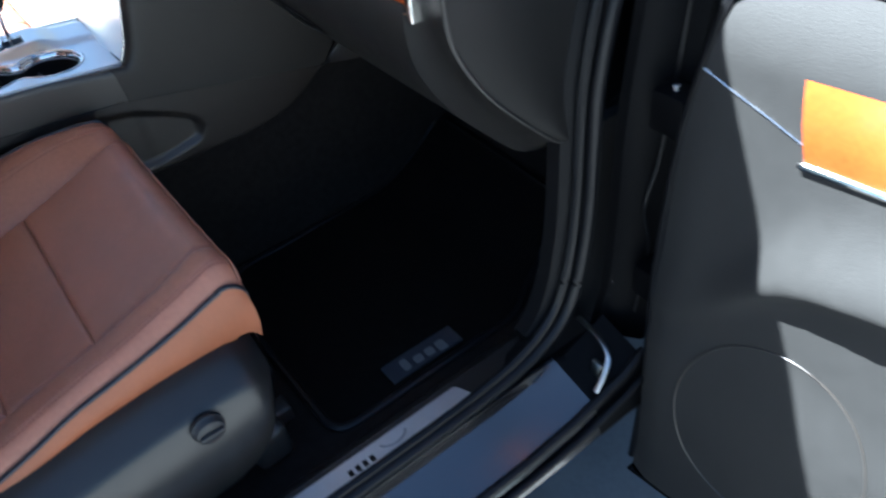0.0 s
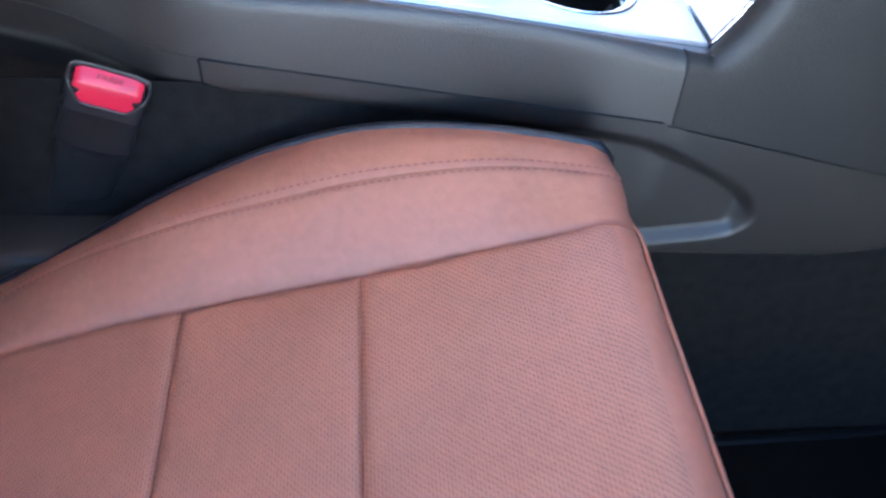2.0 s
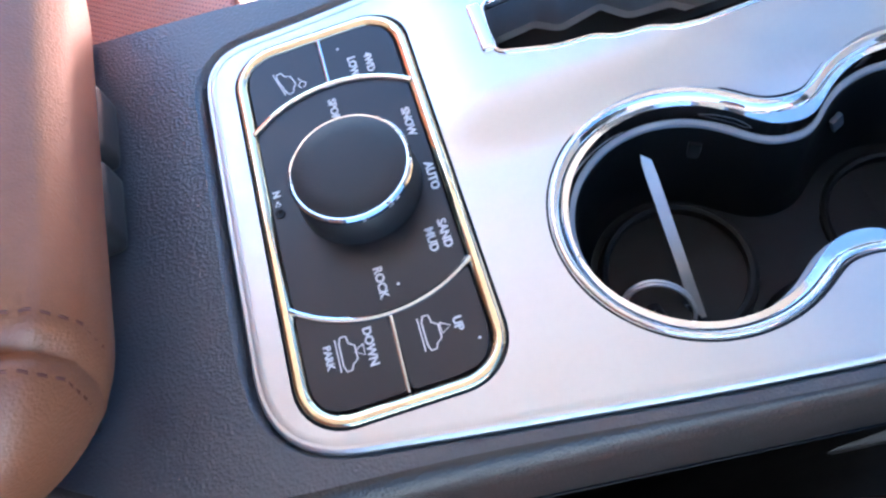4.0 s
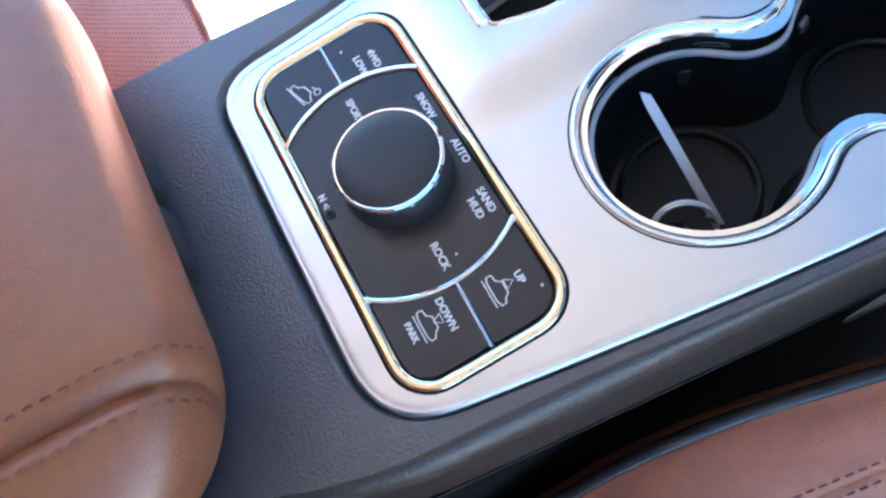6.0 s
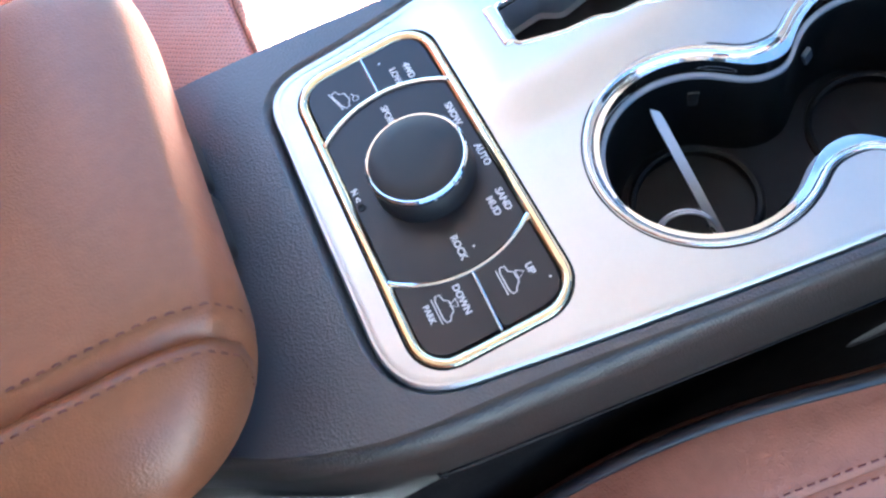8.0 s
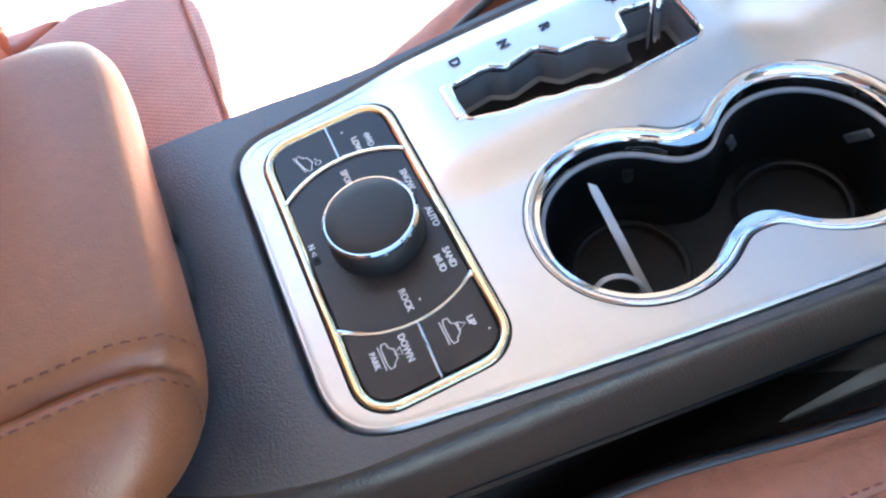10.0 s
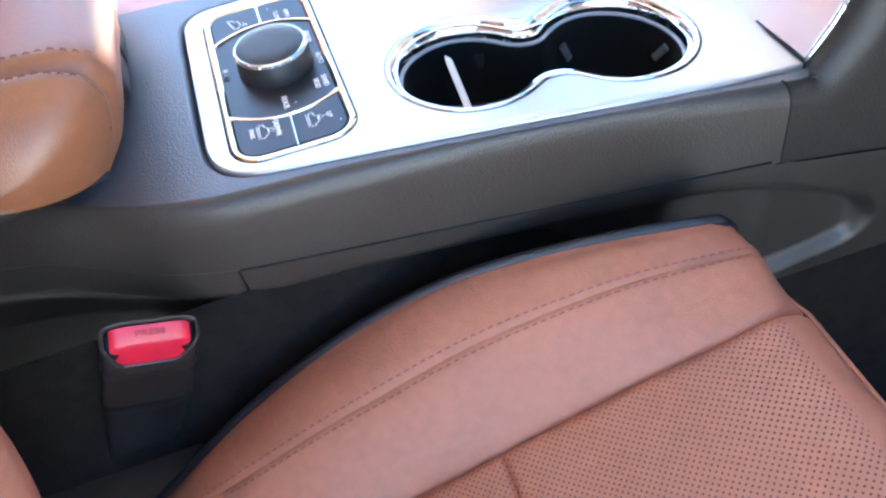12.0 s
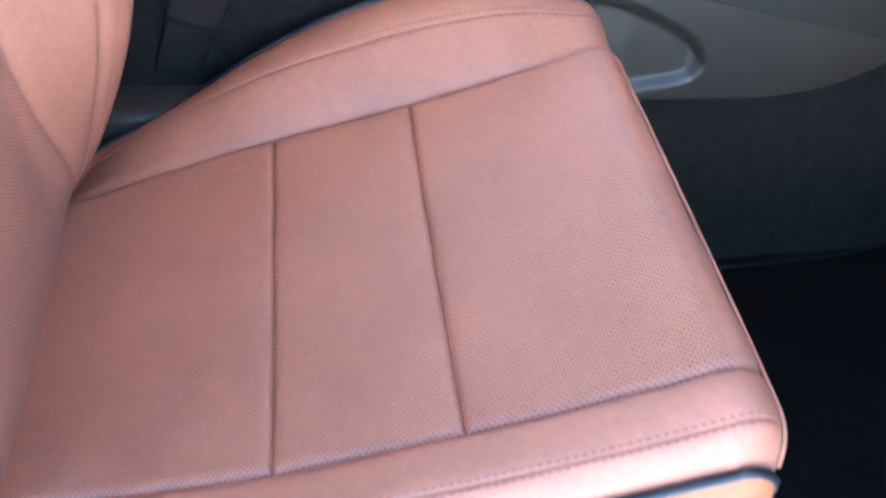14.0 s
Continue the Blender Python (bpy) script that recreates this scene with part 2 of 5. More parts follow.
def spline(points):
    """A smooth one-valued curve through (x, y) pairs, as a function."""
    xs, ys = [p[0] for p in points], [p[1] for p in points]
    n = len(xs)
    slope = [(ys[min(i + 1, n - 1)] - ys[max(i - 1, 0)]) / (xs[min(i + 1, n - 1)] - xs[max(i - 1, 0)]) for i in range(n)]

    def at(x):
        if x <= xs[0]:
            return ys[0] + slope[0] * (x - xs[0])
        if x >= xs[-1]:
            return ys[-1] + slope[-1] * (x - xs[-1])
        i = max(k for k in range(n - 1) if xs[k] <= x)
        h = xs[i + 1] - xs[i]
        t = (x - xs[i]) / h
        return ((2 * t ** 3 - 3 * t ** 2 + 1) * ys[i] + (t ** 3 - 2 * t ** 2 + t) * h * slope[i]
                + (3 * t ** 2 - 2 * t ** 3) * ys[i + 1] + (t ** 3 - t ** 2) * h * slope[i + 1])
    return at


def sheet(f, us, vs, close_u=False, close_v=False):
    bm = bmesh.new()
    rows = [[bm.verts.new(f(u, v)) for v in vs] for u in us]
    nu, nv = len(us), len(vs)
    for i in range(nu if close_u else nu - 1):
        for j in range(nv if close_v else nv - 1):
            a, b, c, d = rows[i][j], rows[(i + 1) % nu][j], rows[(i + 1) % nu][(j + 1) % nv], rows[i][(j + 1) % nv]
            bm.faces.new((a, b, c, d))
    return bm


def steps(a, b, n):
    return [a + (b - a) * i / n for i in range(n + 1)]


def tight(a, b, coarse):
    """Steps from a to b that crowd near both ends."""
    near = [0, .0012, .0026, .0042, .0065, .0095, .0135]
    length = b - a
    if length < 0.04:
        return steps(a, b, 10)
    inner = steps(a + .0135, b - .0135, max(2, round((length - .027) / coarse)))
    return [a + d for d in near[:-1]] + inner + [b - d for d in reversed(near[:-1])]


def tube(points, radius, sides=8, closed=False, flat=1.0):
    pts = [Vector(p) for p in points]
    bm, rings, n = bmesh.new(), [], len(pts)
    up = Vector((0, 0, 1))
    for i, p in enumerate(pts):
        a, b = pts[(i - 1) % n if closed else max(i - 1, 0)], pts[(i + 1) % n if closed else min(i + 1, n - 1)]
        way = (b - a).normalized()
        if abs(way.dot(up)) > 0.95:
            up = Vector((0, 1, 0)) if abs(way.y) < 0.9 else Vector((1, 0, 0))
        side = way.cross(up).normalized()
        top = side.cross(way)
        r = radius[i] if isinstance(radius, (list, tuple)) else radius
        rings.append([bm.verts.new(p + r * (math.cos(k * math.tau / sides) * side + flat * math.sin(k * math.tau / sides) * top)) for k in range(sides)])
    for i in range(n if closed else n - 1):
        for k in range(sides):
            bm.faces.new((rings[i][k], rings[i][(k + 1) % sides], rings[(i + 1) % n][(k + 1) % sides], rings[(i + 1) % n][k]))
    if not closed:
        bm.faces.new(rings[0])
        bm.faces.new(rings[-1])
    return bm


def lathe(profile, at, sides=48):
    bm, rings = bmesh.new(), []
    for r, z in profile:
        rings.append([bm.verts.new((at[0] + r * math.cos(k * math.tau / sides), at[1] + r * math.sin(k * math.tau / sides), at[2] + z)) for k in range(sides)])
    for a, b in zip(rings, rings[1:]):
        for k in range(sides):
            bm.faces.new((a[k], a[(k + 1) % sides], b[(k + 1) % sides], b[k]))
    bm.faces.new(rings[0])
    bm.faces.new(rings[-1])
    return bm


def block(lo, hi, bevel=0.004, segments=2, turn=None):
    bm = bmesh.new()
    bmesh.ops.create_cube(bm, size=1)
    size, mid = Vector(hi) - Vector(lo), (Vector(hi) + Vector(lo)) / 2
    bmesh.ops.scale(bm, vec=size, verts=bm.verts)
    if bevel:
        bmesh.ops.bevel(bm, geom=bm.edges[:], offset=bevel, segments=segments, profile=0.6, affect='EDGES')
    if turn:
        bmesh.ops.transform(bm, matrix=turn, verts=bm.verts)
    bmesh.ops.translate(bm, vec=mid, verts=bm.verts)
    return bm


def round_rect(x0, y0, x1, y1, r, n=8):
    pts = []
    for cx, cy, a in ((x1 - r, y0 + r, -90), (x1 - r, y1 - r, 0), (x0 + r, y1 - r, 90), (x0 + r, y0 + r, 180)):
        for i in range(n + 1):
            t = radians(a + 90 * i / n)
            pts.append((cx + r * math.cos(t), cy + r * math.sin(t)))
    return pts


def rounded(points, r, n=5):
    """A polygon with its corners rounded."""
    out, m = [], len(points)
    for i in range(m):
        a, b, c = (Vector(points[k % m]) for k in (i - 1, i, i + 1))
        d1, d2 = (a - b), (c - b)
        k = min(r[i] if isinstance(r, (list, tuple)) else r, d1.length * 0.45, d2.length * 0.45)
        p, q = b + d1.normalized() * k, b + d2.normalized() * k
        for j in range(n + 1):
            t = j / n
            out.append(tuple((1 - t) ** 2 * p + 2 * t * (1 - t) * b + t * t * q))
    return out


def dense(points, step=0.004):
    out = []
    for a, b in zip(points, points[1:] + points[:1]):
        d = math.dist(a, b)
        if d < 1e-6:
            continue
        n = max(1, round(d / step))
        out += [(a[0] + (b[0] - a[0]) * i / n, a[1] + (b[1] - a[1]) * i / n) for i in range(n)]
    return out


def plate(outer, holes, height, depth, cell=0.02, edge=0.0):
    """A plate over an outline with holes, laid on the surface height(x, y), with walls of that depth."""
    loops = [dense(outer)] + [dense(h) for h in holes]
    bm = bmesh.new()
    edges = []
    for loop in loops:
        verts = [bm.verts.new((x, y, 0)) for x, y in loop]
        edges += [bm.edges.new((a, b)) for a, b in zip(verts, verts[1:] + verts[:1])]
    bmesh.ops.triangle_fill(bm, use_beauty=True, edges=edges, normal=(0, 0, 1))
    xs, ys = [v.co.x for v in bm.verts], [v.co.y for v in bm.verts]
    if cell:
        for axis, lo, hi in ((0, min(xs), max(xs)), (1, min(ys), max(ys))):
            for i in range(1, int((hi - lo) / cell) + 1):
                at, way = Vector((0, 0, 0)), Vector((0, 0, 0))
                at[axis], way[axis] = lo + i * cell, 1
                bmesh.ops.bisect_plane(bm, geom=bm.verts[:] + bm.edges[:] + bm.faces[:], plane_co=at, plane_no=way, dist=1e-6)
    for v in bm.verts:
        v.co.z = height(v.co.x, v.co.y)
    rim = [e for e in bm.edges if len(e.link_faces) == 1]
    if depth:
        made = bmesh.ops.extrude_edge_only(bm, edges=rim)["geom"]
        bmesh.ops.translate(bm, vec=(0, 0, -depth), verts=[g for g in made if isinstance(g, bmesh.types.BMVert)])
    return bm


def rail(outline, profile, height, step=0.003):
    """A moulding swept round a closed outline: profile of (outwards, up)."""
    pts = dense(outline, step)
    n = len(pts)
    area = sum(a[0] * b[1] - b[0] * a[1] for a, b in zip(pts, pts[1:] + pts[:1]))
    sign = 1 if area > 0 else -1
    bm, rings = bmesh.new(), []
    for i, (x, y) in enumerate(pts):
        a, b = pts[i - 1], pts[(i + 1) % n]
        tx, ty = b[0] - a[0], b[1] - a[1]
        d = math.hypot(tx, ty) or 1
        nx, ny = sign * ty / d, -sign * tx / d
        z = height(x, y)
        rings.append([bm.verts.new((x + nx * o, y + ny * o, z + u)) for o, u in profile])
    for i in range(n):
        a, b = rings[i], rings[(i + 1) % n]
        for j in range(len(profile) - 1):
            bm.faces.new((a[j], b[j], b[j + 1], a[j + 1]))
    return bm


def words(text, size, at, turn=-90.0, thick=0.0002, bold=0.00016):
    """Flat lettering in the built-in font, centred at a place, as a mesh."""
    curve = bpy.data.curves.new("lettering", 'FONT')
    curve.body, curve.size, curve.extrude, curve.offset = text, size, thick, bold
    curve.align_x, curve.align_y = 'CENTER', 'CENTER'
    curve.resolution_u = 3
    ob = bpy.data.objects.new("lettering", curve)
    scene.collection.objects.link(ob)
    bpy.context.view_layer.update()
    mesh = bpy.data.meshes.new_from_object(ob.evaluated_get(bpy.context.evaluated_depsgraph_get()))
    bm = bmesh.new()
    bm.from_mesh(mesh)
    place = at if isinstance(at, Matrix) else pose(*at, 0, 0, turn)
    bmesh.ops.transform(bm, matrix=place, verts=bm.verts)
    bpy.data.objects.remove(ob)
    bpy.data.meshes.remove(mesh)
    bpy.data.curves.remove(curve)
    return bm


def stroke(points, width, at, thick=0.0003):
    """A drawn line of that width on a level face: points in the print's own axes (right, up)."""
    place = at if isinstance(at, Matrix) else pose(*at, 0, 0, -90)
    return tube([place @ Vector((x, y, 0)) for x, y in points], width / 2, 6, flat=0.2)


# ---- ground ----
def ground():
    bm = sheet(lambda u, v: (u, v, -0.15), [-400, -40, -8, -4, -2, 0, 2, 4, 8, 40, 400], [-400, -40, -8, -4, -2, 0, 2, 4, 8, 40, 400])
    single("ground", bm, concrete, "pale grey concrete paving under the parked car", "ground", "structure")


ground()

# ---- car shell: floor, sill, pillars, roof ----
MID = 0.06            # the car's middle line across


def car_body():
    car = thing("parked_car", (0, MID, -0.15), "black parked off-road car with its passenger door wide open", "car")

    # unseen roof, cut narrow so that sun reaches the driver's seat
    part("roof", block((-1.75, -0.70, 1.60), (0.60, 0.545, 1.70), 0.03), headliner, car, "unseen beige roof underside, cut narrow on the sun side")
    part("rear_wall", block((-1.80, MID - 0.90, 0.3), (-1.72, MID + 0.90, 1.62), 0.02), plastic_plain, car)
    # far side: closed driver's door below its window, pillars
    far_door = part("far_door", block((0.955, 1.02, 0.30), (1.03, 2.08, 1.07), 0.03, 3), plastic_plain, car, "open driver's door")
    part("skin", block((1.031, 1.03, 0.28), (1.060, 2.10, 1.08), 0.012), paint, far_door, "black painted outer skin")
    part("far_sill", block((-0.70, 0.86, 0.18), (1.04, 1.04, 0.345), 0.03, 3), paint, car, "gloss black painted door sill")
    part("far_rear_door", block((-1.75, 0.93, 0.30), (-0.64, 1.02, 1.07), 0.02), plastic_plain, car)
    part("far_pillar", block((-0.68, 0.66, 1.05), (-0.60, 0.98, 1.60), 0.02), plastic_plain, car)
    # unseen rails, placed to set where the roof's shadow ends
    part("far_shadow_rail", block((-1.75, 0.535, 1.600), (0.50, 0.580, 1.70), 0.02), paint, car)
    part("near_shadow_rail", block((-1.75, -0.79, 1.62), (0.50, -0.68, 1.76), 0.02), paint, car)
    part("near_rear_door", block((-1.75, -0.96, 0.30), (-0.66, -0.87, 1.07), 0.02), plastic_plain, car)
    part("near_rear_window", block((-1.75, -0.90, 1.06), (-0.69, -0.885, 1.64), 0.004), glass_dark, car, "dark tinted rear window")
    part("near_pillar", block((-0.70, -0.90, 0.36), (-0.58, -0.66, 1.60), 0.02), plastic_plain, car)
    part("firewall", block((1.30, -0.86, 0.20), (1.36, 0.98, 1.12), 0.01), plastic_deep, car)
    def bonnet(u, v):
        x, y = 1.06 + 1.42 * u, MID + 0.95 * v
        return Vector((x, y, 1.10 - 0.10 * u ** 2 - 0.10 * abs(v) ** 5 - 0.14 * max(0.0, u - 0.88) / 0.12 - 0.03 * (abs(v) > 0.62) * (abs(v) - 0.62)))
    part("bonnet", sheet(bonnet, steps(0, 1, 24), steps(-1, 1, 24)), paint, car, "black painted bonnet")
    part("nose", block((2.40, MID - 0.93, 0.36), (2.50, MID + 0.93, 0.90), 0.05, 3), paint, car)
    part("far_wing", block((1.06, 0.98, 0.40), (2.46, 1.05, 1.04), 0.03, 3), paint, car)
    # unseen skin, trimmed with the roof to let the sun past
    part("roof_skin", block((-1.86, -0.72, 1.712), (0.62, 0.590, 1.748), 0.016, 3), paint, car, "unseen black roof skin, cut narrow on the sun side")
    part("tail", block((-1.95, MID - 0.96, 0.34), (-1.81, MID + 0.96, 1.60), 0.05, 3), paint, car, "black painted tailgate")
    part("rear_quarter", block((-1.80, -1.00, 0.34), (-0.67, -0.965, 1.06), 0.012), paint, car)
    part("rear_quarter", block((-1.80, 1.025, 0.34), (-0.64, 1.06, 1.06), 0.012), paint, car)
    for x in (1.78, -1.30):
        for y, way in ((-0.86, -1), (0.98, 1)):
            turn = pose(x, y, 0.22, 90 * way, 0, 0)
            tyre = lathe([(0.235, -0.11), (0.33, -0.115), (0.368, -0.085), (0.370, 0.085), (0.33, 0.115), (0.235, 0.11)], (0, 0, 0), 40)
            bmesh.ops.transform(tyre, matrix=turn, verts=tyre.verts)
            wheel = part("wheel", tyre, rubber, car, "black road tyre")
            rim = lathe([(0.234, -0.09), (0.234, 0.085), (0.215, 0.105), (0.19, 0.085), (0.07, 0.06), (0.05, 0.085), (0.001, 0.088)], (0, 0, 0), 40)
            bmesh.ops.transform(rim, matrix=turn, verts=rim.verts)
            part("rim", rim, steel, wheel, "plain alloy rim")
    part("front_wing", block((1.06, -0.97, 0.40), (2.46, -0.88, 1.04), 0.05), paint, car)

    # windscreen pillars, slanting from the dash to the roof
    for y, z0 in ((-0.80, 1.06), (0.92, 1.06)):
        part("screen_pillar", tube([(1.06, y, z0), (0.80, y * 0.96, 1.32), (0.48, -0.74 if y < 0 else 0.63, 1.64)], [0.055, 0.045, 0.045], 10), paint, car)

    def screen(u, v):
        half = 0.80 - 0.10 * u
        return Vector((1.09 - 0.46 * u + 0.05 * (1 - v * v), MID + half * v, 1.10 + 0.52 * u))
    part("windscreen", sheet(screen, steps(0, 1, 10), steps(-1, 1, 16)), screen_glass, car, "windscreen tinted to hold back light")

    # near sill: carpet edge, tread, step, outer sill
    profile = [(-0.745, 0.30), (-0.775, 0.335), (-0.79, 0.352), (-0.868, 0.352), (-0.874, 0.362), (-0.886, 0.362), (-0.893, 0.340),
               (-0.905, 0.335), (-0.985, 0.310), (-0.995, 0.302), (-1.005, 0.285), (-1.014, 0.258), (-1.006, 0.236), (-0.95, 0.14), (-0.90, 0.06)]
    inner = profile[:4]
    part("sill_trim", sheet(lambda u, v: (u, inner[v][0], inner[v][1]), steps(-0.66, 0.86, 20), range(4)), plastic_plain, car, "black plastic sill trim")
    outer = profile[3:]

    def step_up(u, v):
        y, z = outer[v]
        lift = 0.75 * max(0.0, u - 0.56) ** 2 * (1.0 if -1.0 < y < -0.89 else 0.0)
        return (u, y, z + lift)
    part("sill", sheet(step_up, steps(-0.70, 0.50, 24) + steps(0.50, 0.728, 16)[1:], range(len(outer))), paint, car, "gloss black painted door sill")
    # same sill carried on, its dark reflection put into a duller black
    part("sill_end", sheet(step_up, steps(0.728, 0.85, 10), range(len(outer))), shaded_paint, car, "painted sill end, darkened where its reflection stops")
    part("sill_seal", tube([(-0.6, -0.994, 0.310), (0.1, -0.994, 0.310), (0.56, -0.994, 0.310), (0.68, -0.994, 0.322), (0.80, -0.992, 0.352), (0.86, -0.988, 0.375)], 0.010, 8), seal_mat, car)

    part("sill_seal", tube([(-0.6, -1.012, 0.284), (0.56, -1.012, 0.284), (0.68, -1.012, 0.292), (0.80, -1.010, 0.318), (0.86, -1.006, 0.335)], 0.008, 8), seal_mat, car)

    # windscreen-pillar foot, painted, forward of the door opening
    def foot(u, v):
        edge = spline([(0.36, 0.86), (0.45, 0.885), (0.60, 0.895), (0.80, 0.90), (1.06, 0.93)])
        along = [(0.0, -0.868), (0.018, -0.873), (0.03, -0.90), (0.055, -0.915), (0.075, -0.945), (0.17, -0.955)]
        dx, y = along[v]
        return (edge(u) + dx - 0.02, y, u)
    part("pillar_foot", sheet(foot, steps(0.33, 1.14, 26), range(6)), shaded_paint, car, "hinge pillar in black darkened for shade")
    rim_x = spline([(0.36, 0.86), (0.45, 0.885), (0.60, 0.895), (0.80, 0.90), (1.06, 0.93)])
    # thin gloss tubes, added to draw highlight lines down the pillar
    for dx, y in ((0.004, -0.879), (0.044, -0.922)):
        part("highlight_edge", tube([(rim_x(z) + dx, y, z) for z in steps(0.42, 1.10, 30)], 0.0032, 8), paint, car, "thin gloss black edge added to catch highlights")
    fold = spline([(0.36, 0.90), (0.55, 0.93), (0.66, 0.905), (0.74, 0.93), (1.06, 0.965)])
    part("panel_seam", tube([(fold(z) - 0.006, -0.925, z) for z in steps(0.40, 1.05, 30)], 0.0025, 6), seal_mat, car)

    # weather seal round the opening
    path = [(-0.55, -0.872, 0.366), (0.0, -0.872, 0.364), (0.45, -0.872, 0.364), (0.60, -0.871, 0.370), (0.70, -0.870, 0.390), (0.765, -0.868, 0.430),
            (0.800, -0.866, 0.49), (0.822, -0.864, 0.58), (0.834, -0.862, 0.68), (0.838, -0.861, 0.80), (0.845, -0.860, 0.90), (0.875, -0.858, 1.03), (0.93, -0.85, 1.12)]
    smooth = curve_through(path, 8)
    part("weather_seal", tube(smooth, 0.0125, 10), seal_mat, car, "black rubber door seal")
    part("seal_lip", tube([p + Vector((-0.022, 0.010, 0.010)) for p in smooth], 0.009, 8), seal_mat, car)
    # trim panel inside the seal, from the sill up beside the dash
    def kick(u, v):
        p = smooth[u]
        inward = [(0.0, 0.004), (-0.012, 0.012), (-0.03, 0.022), (-0.045, 0.030), (-0.045, 0.060)][v]
        w = 1.0 if u > 36 else 0.55
        return (p.x + inward[0] * w, p.y + inward[1], p.z - (0.002 if u > 36 else 0.014) - (0 if u > 36 else inward[1] * 0.4))
    part("pillar_trim", sheet(kick, range(16, len(smooth)), range(5)), trim_mat, car, "dark pillar trim")
    part("kick_panel", block((0.84, -0.84, 0.30), (1.28, -0.80, 0.80), 0.02), plastic_deep, car)

    # the gap's shade is put into this dull black
    part("hinge_face", sheet(lambda u, v: (0.985 + 0.05 * v, -0.93 - 0.17 * v, u), steps(0.20, 1.30, 10), steps(0, 1, 3)), shaded_paint, car, "hinge recess in black darkened for shade")
    # hinges and bolts in the hinge gap
    for z in (0.50, 0.86):
        hinge = part("hinge", block((0.885, -0.985, z - 0.035), (0.935, -0.925, z + 0.035), 0.008), shaded_paint, car)
        for dz in (-0.02, 0.02):
            part("bolt", lathe([(0.004, -0.002), (0.007, 0.0), (0.007, 0.006), (0.003, 0.008)], (0.905, -0.955, z + 0.035 + dz * 0.2), 8), steel, hinge)
    # added bright strip for the sunlit edges at the sill's front corner
    bend = curve_through([(0.812, -0.866, 0.402), (0.806, -0.905, 0.404), (0.800, -0.935, 0.404), (0.786, -0.968, 0.394), (0.758, -0.980, 0.368), (0.738, -0.984, 0.350)], 6)
    part("sunlit_edge", join(tube(bend, 0.0055, 8, flat=0.5), block((0.765, -0.968, 0.340), (0.775, -0.945, 0.385), 0.003)), edge_metal, car, "bright metal strip in place of sunlit sill edges")
    return car


def curve_through(points, n):
    """Points of a smooth curve through the given ones."""
    pts = [Vector(p) for p in points]
    out = []
    for i in range(len(pts) - 1):
        a, b, c, d = pts[max(i - 1, 0)], pts[i], pts[i + 1], pts[min(i + 2, len(pts) - 1)]
        for k in range(n):
            t = k / n
            out.append(0.5 * ((2 * b) + (c - a) * t + (2 * a - 5 * b + 4 * c - d) * t * t + (3 * b - a - 3 * c + d) * t ** 3))
    return out + [pts[-1]]


CAR = car_body()


def toe_rise(x):
    """How far the floor climbs towards the bulkhead."""
    return 0.75 * (x - 0.9) if x > 1.0 else 1.875 * max(0.0, x - 0.8) ** 2


def floor():
    def f(u, v):
        prof = [(-0.745, 0.30), (-0.70, 0.292), (-0.5, 0.290), (-0.20, 0.292), (-0.148, 0.302), (-0.128, 0.36), (-0.112, 0.45), (-0.092, 0.555), (-0.074, 0.600), (-0.062, 0.77)]
        y, z = prof[v]
        return (u, y, max(z, 0.29 + toe_rise(u)))
    single("floor", sheet(f, steps(-1.7, 0.7, 24) + steps(0.7, 1.3, 24)[1:], range(10)), carpet, "black carpet of the passenger footwell", "carpet", "structure")

    def g(u, v):
        prof = [(0.23, 0.62), (0.25, 0.45), (0.30, 0.32), (0.36, 0.29), (0.93, 0.29)]
        y, z = prof[v]
        return (u, y, max(z, 0.29 + toe_rise(u)))
    single("floor", sheet(g, steps(-1.7, 1.3, 20), range(5)), carpet, "black carpet of the driver's footwell", "carpet", "structure")


floor()

# ---- floor mat with its badge ----
def floor_mat():
    mat = thing("floor_mat", (0.62, -0.44, 0.295), "black carpet floor mat with stitched border and woven badge", "floor mat")
    rim = rounded([(0.335, -0.712), (0.80, -0.712), (0.87, -0.66), (1.04, -0.60), (1.05, -0.115), (0.90, -0.136), (0.70, -0.155), (0.42, -0.160), (0.335, -0.20)], 0.05)

    def z(x, y):
        return 0.303 + toe_rise(x) + 0.0015 * math.sin(23 * x + 7 * y)
    part("carpet_top", plate(rim, [], z, 0.009, 0.06), mat_pile, mat)
    part("border", rail(rim, [(0.004, -0.008), (0.005, 0.000), (0.0, 0.004), (-0.007, 0.004), (-0.011, 0.000)], z, 0.01), seal_mat, mat, "black stitched edging")
    badge = [(0.487, -0.690), (0.660, -0.690), (0.660, -0.640), (0.487, -0.640)]
    patch = part("badge", plate(badge, [], lambda x, y: z(x, y) + 0.004, 0.003, 0), patch_mat, mat, "dark woven badge with grey mark")
    # the mark is drawn as plain shapes
    bars = []
    for i, (w, h) in enumerate(((0.016, 0.030), (0.020, 0.020), (0.020, 0.020), (0.020, 0.028))):
        x = 0.522 + 0.028 * i
        y0 = -0.682 if i < 3 else -0.688
        bars.append(plate(rounded([(x, y0), (x + w, y0), (x + w, y0 + h), (x, y0 + h)], 0.006), [], lambda a, b: z(a, b) + 0.0065, 0.002, 0))
    part("mark", join(*bars), patch_grey, patch)
    return mat


floor_mat()


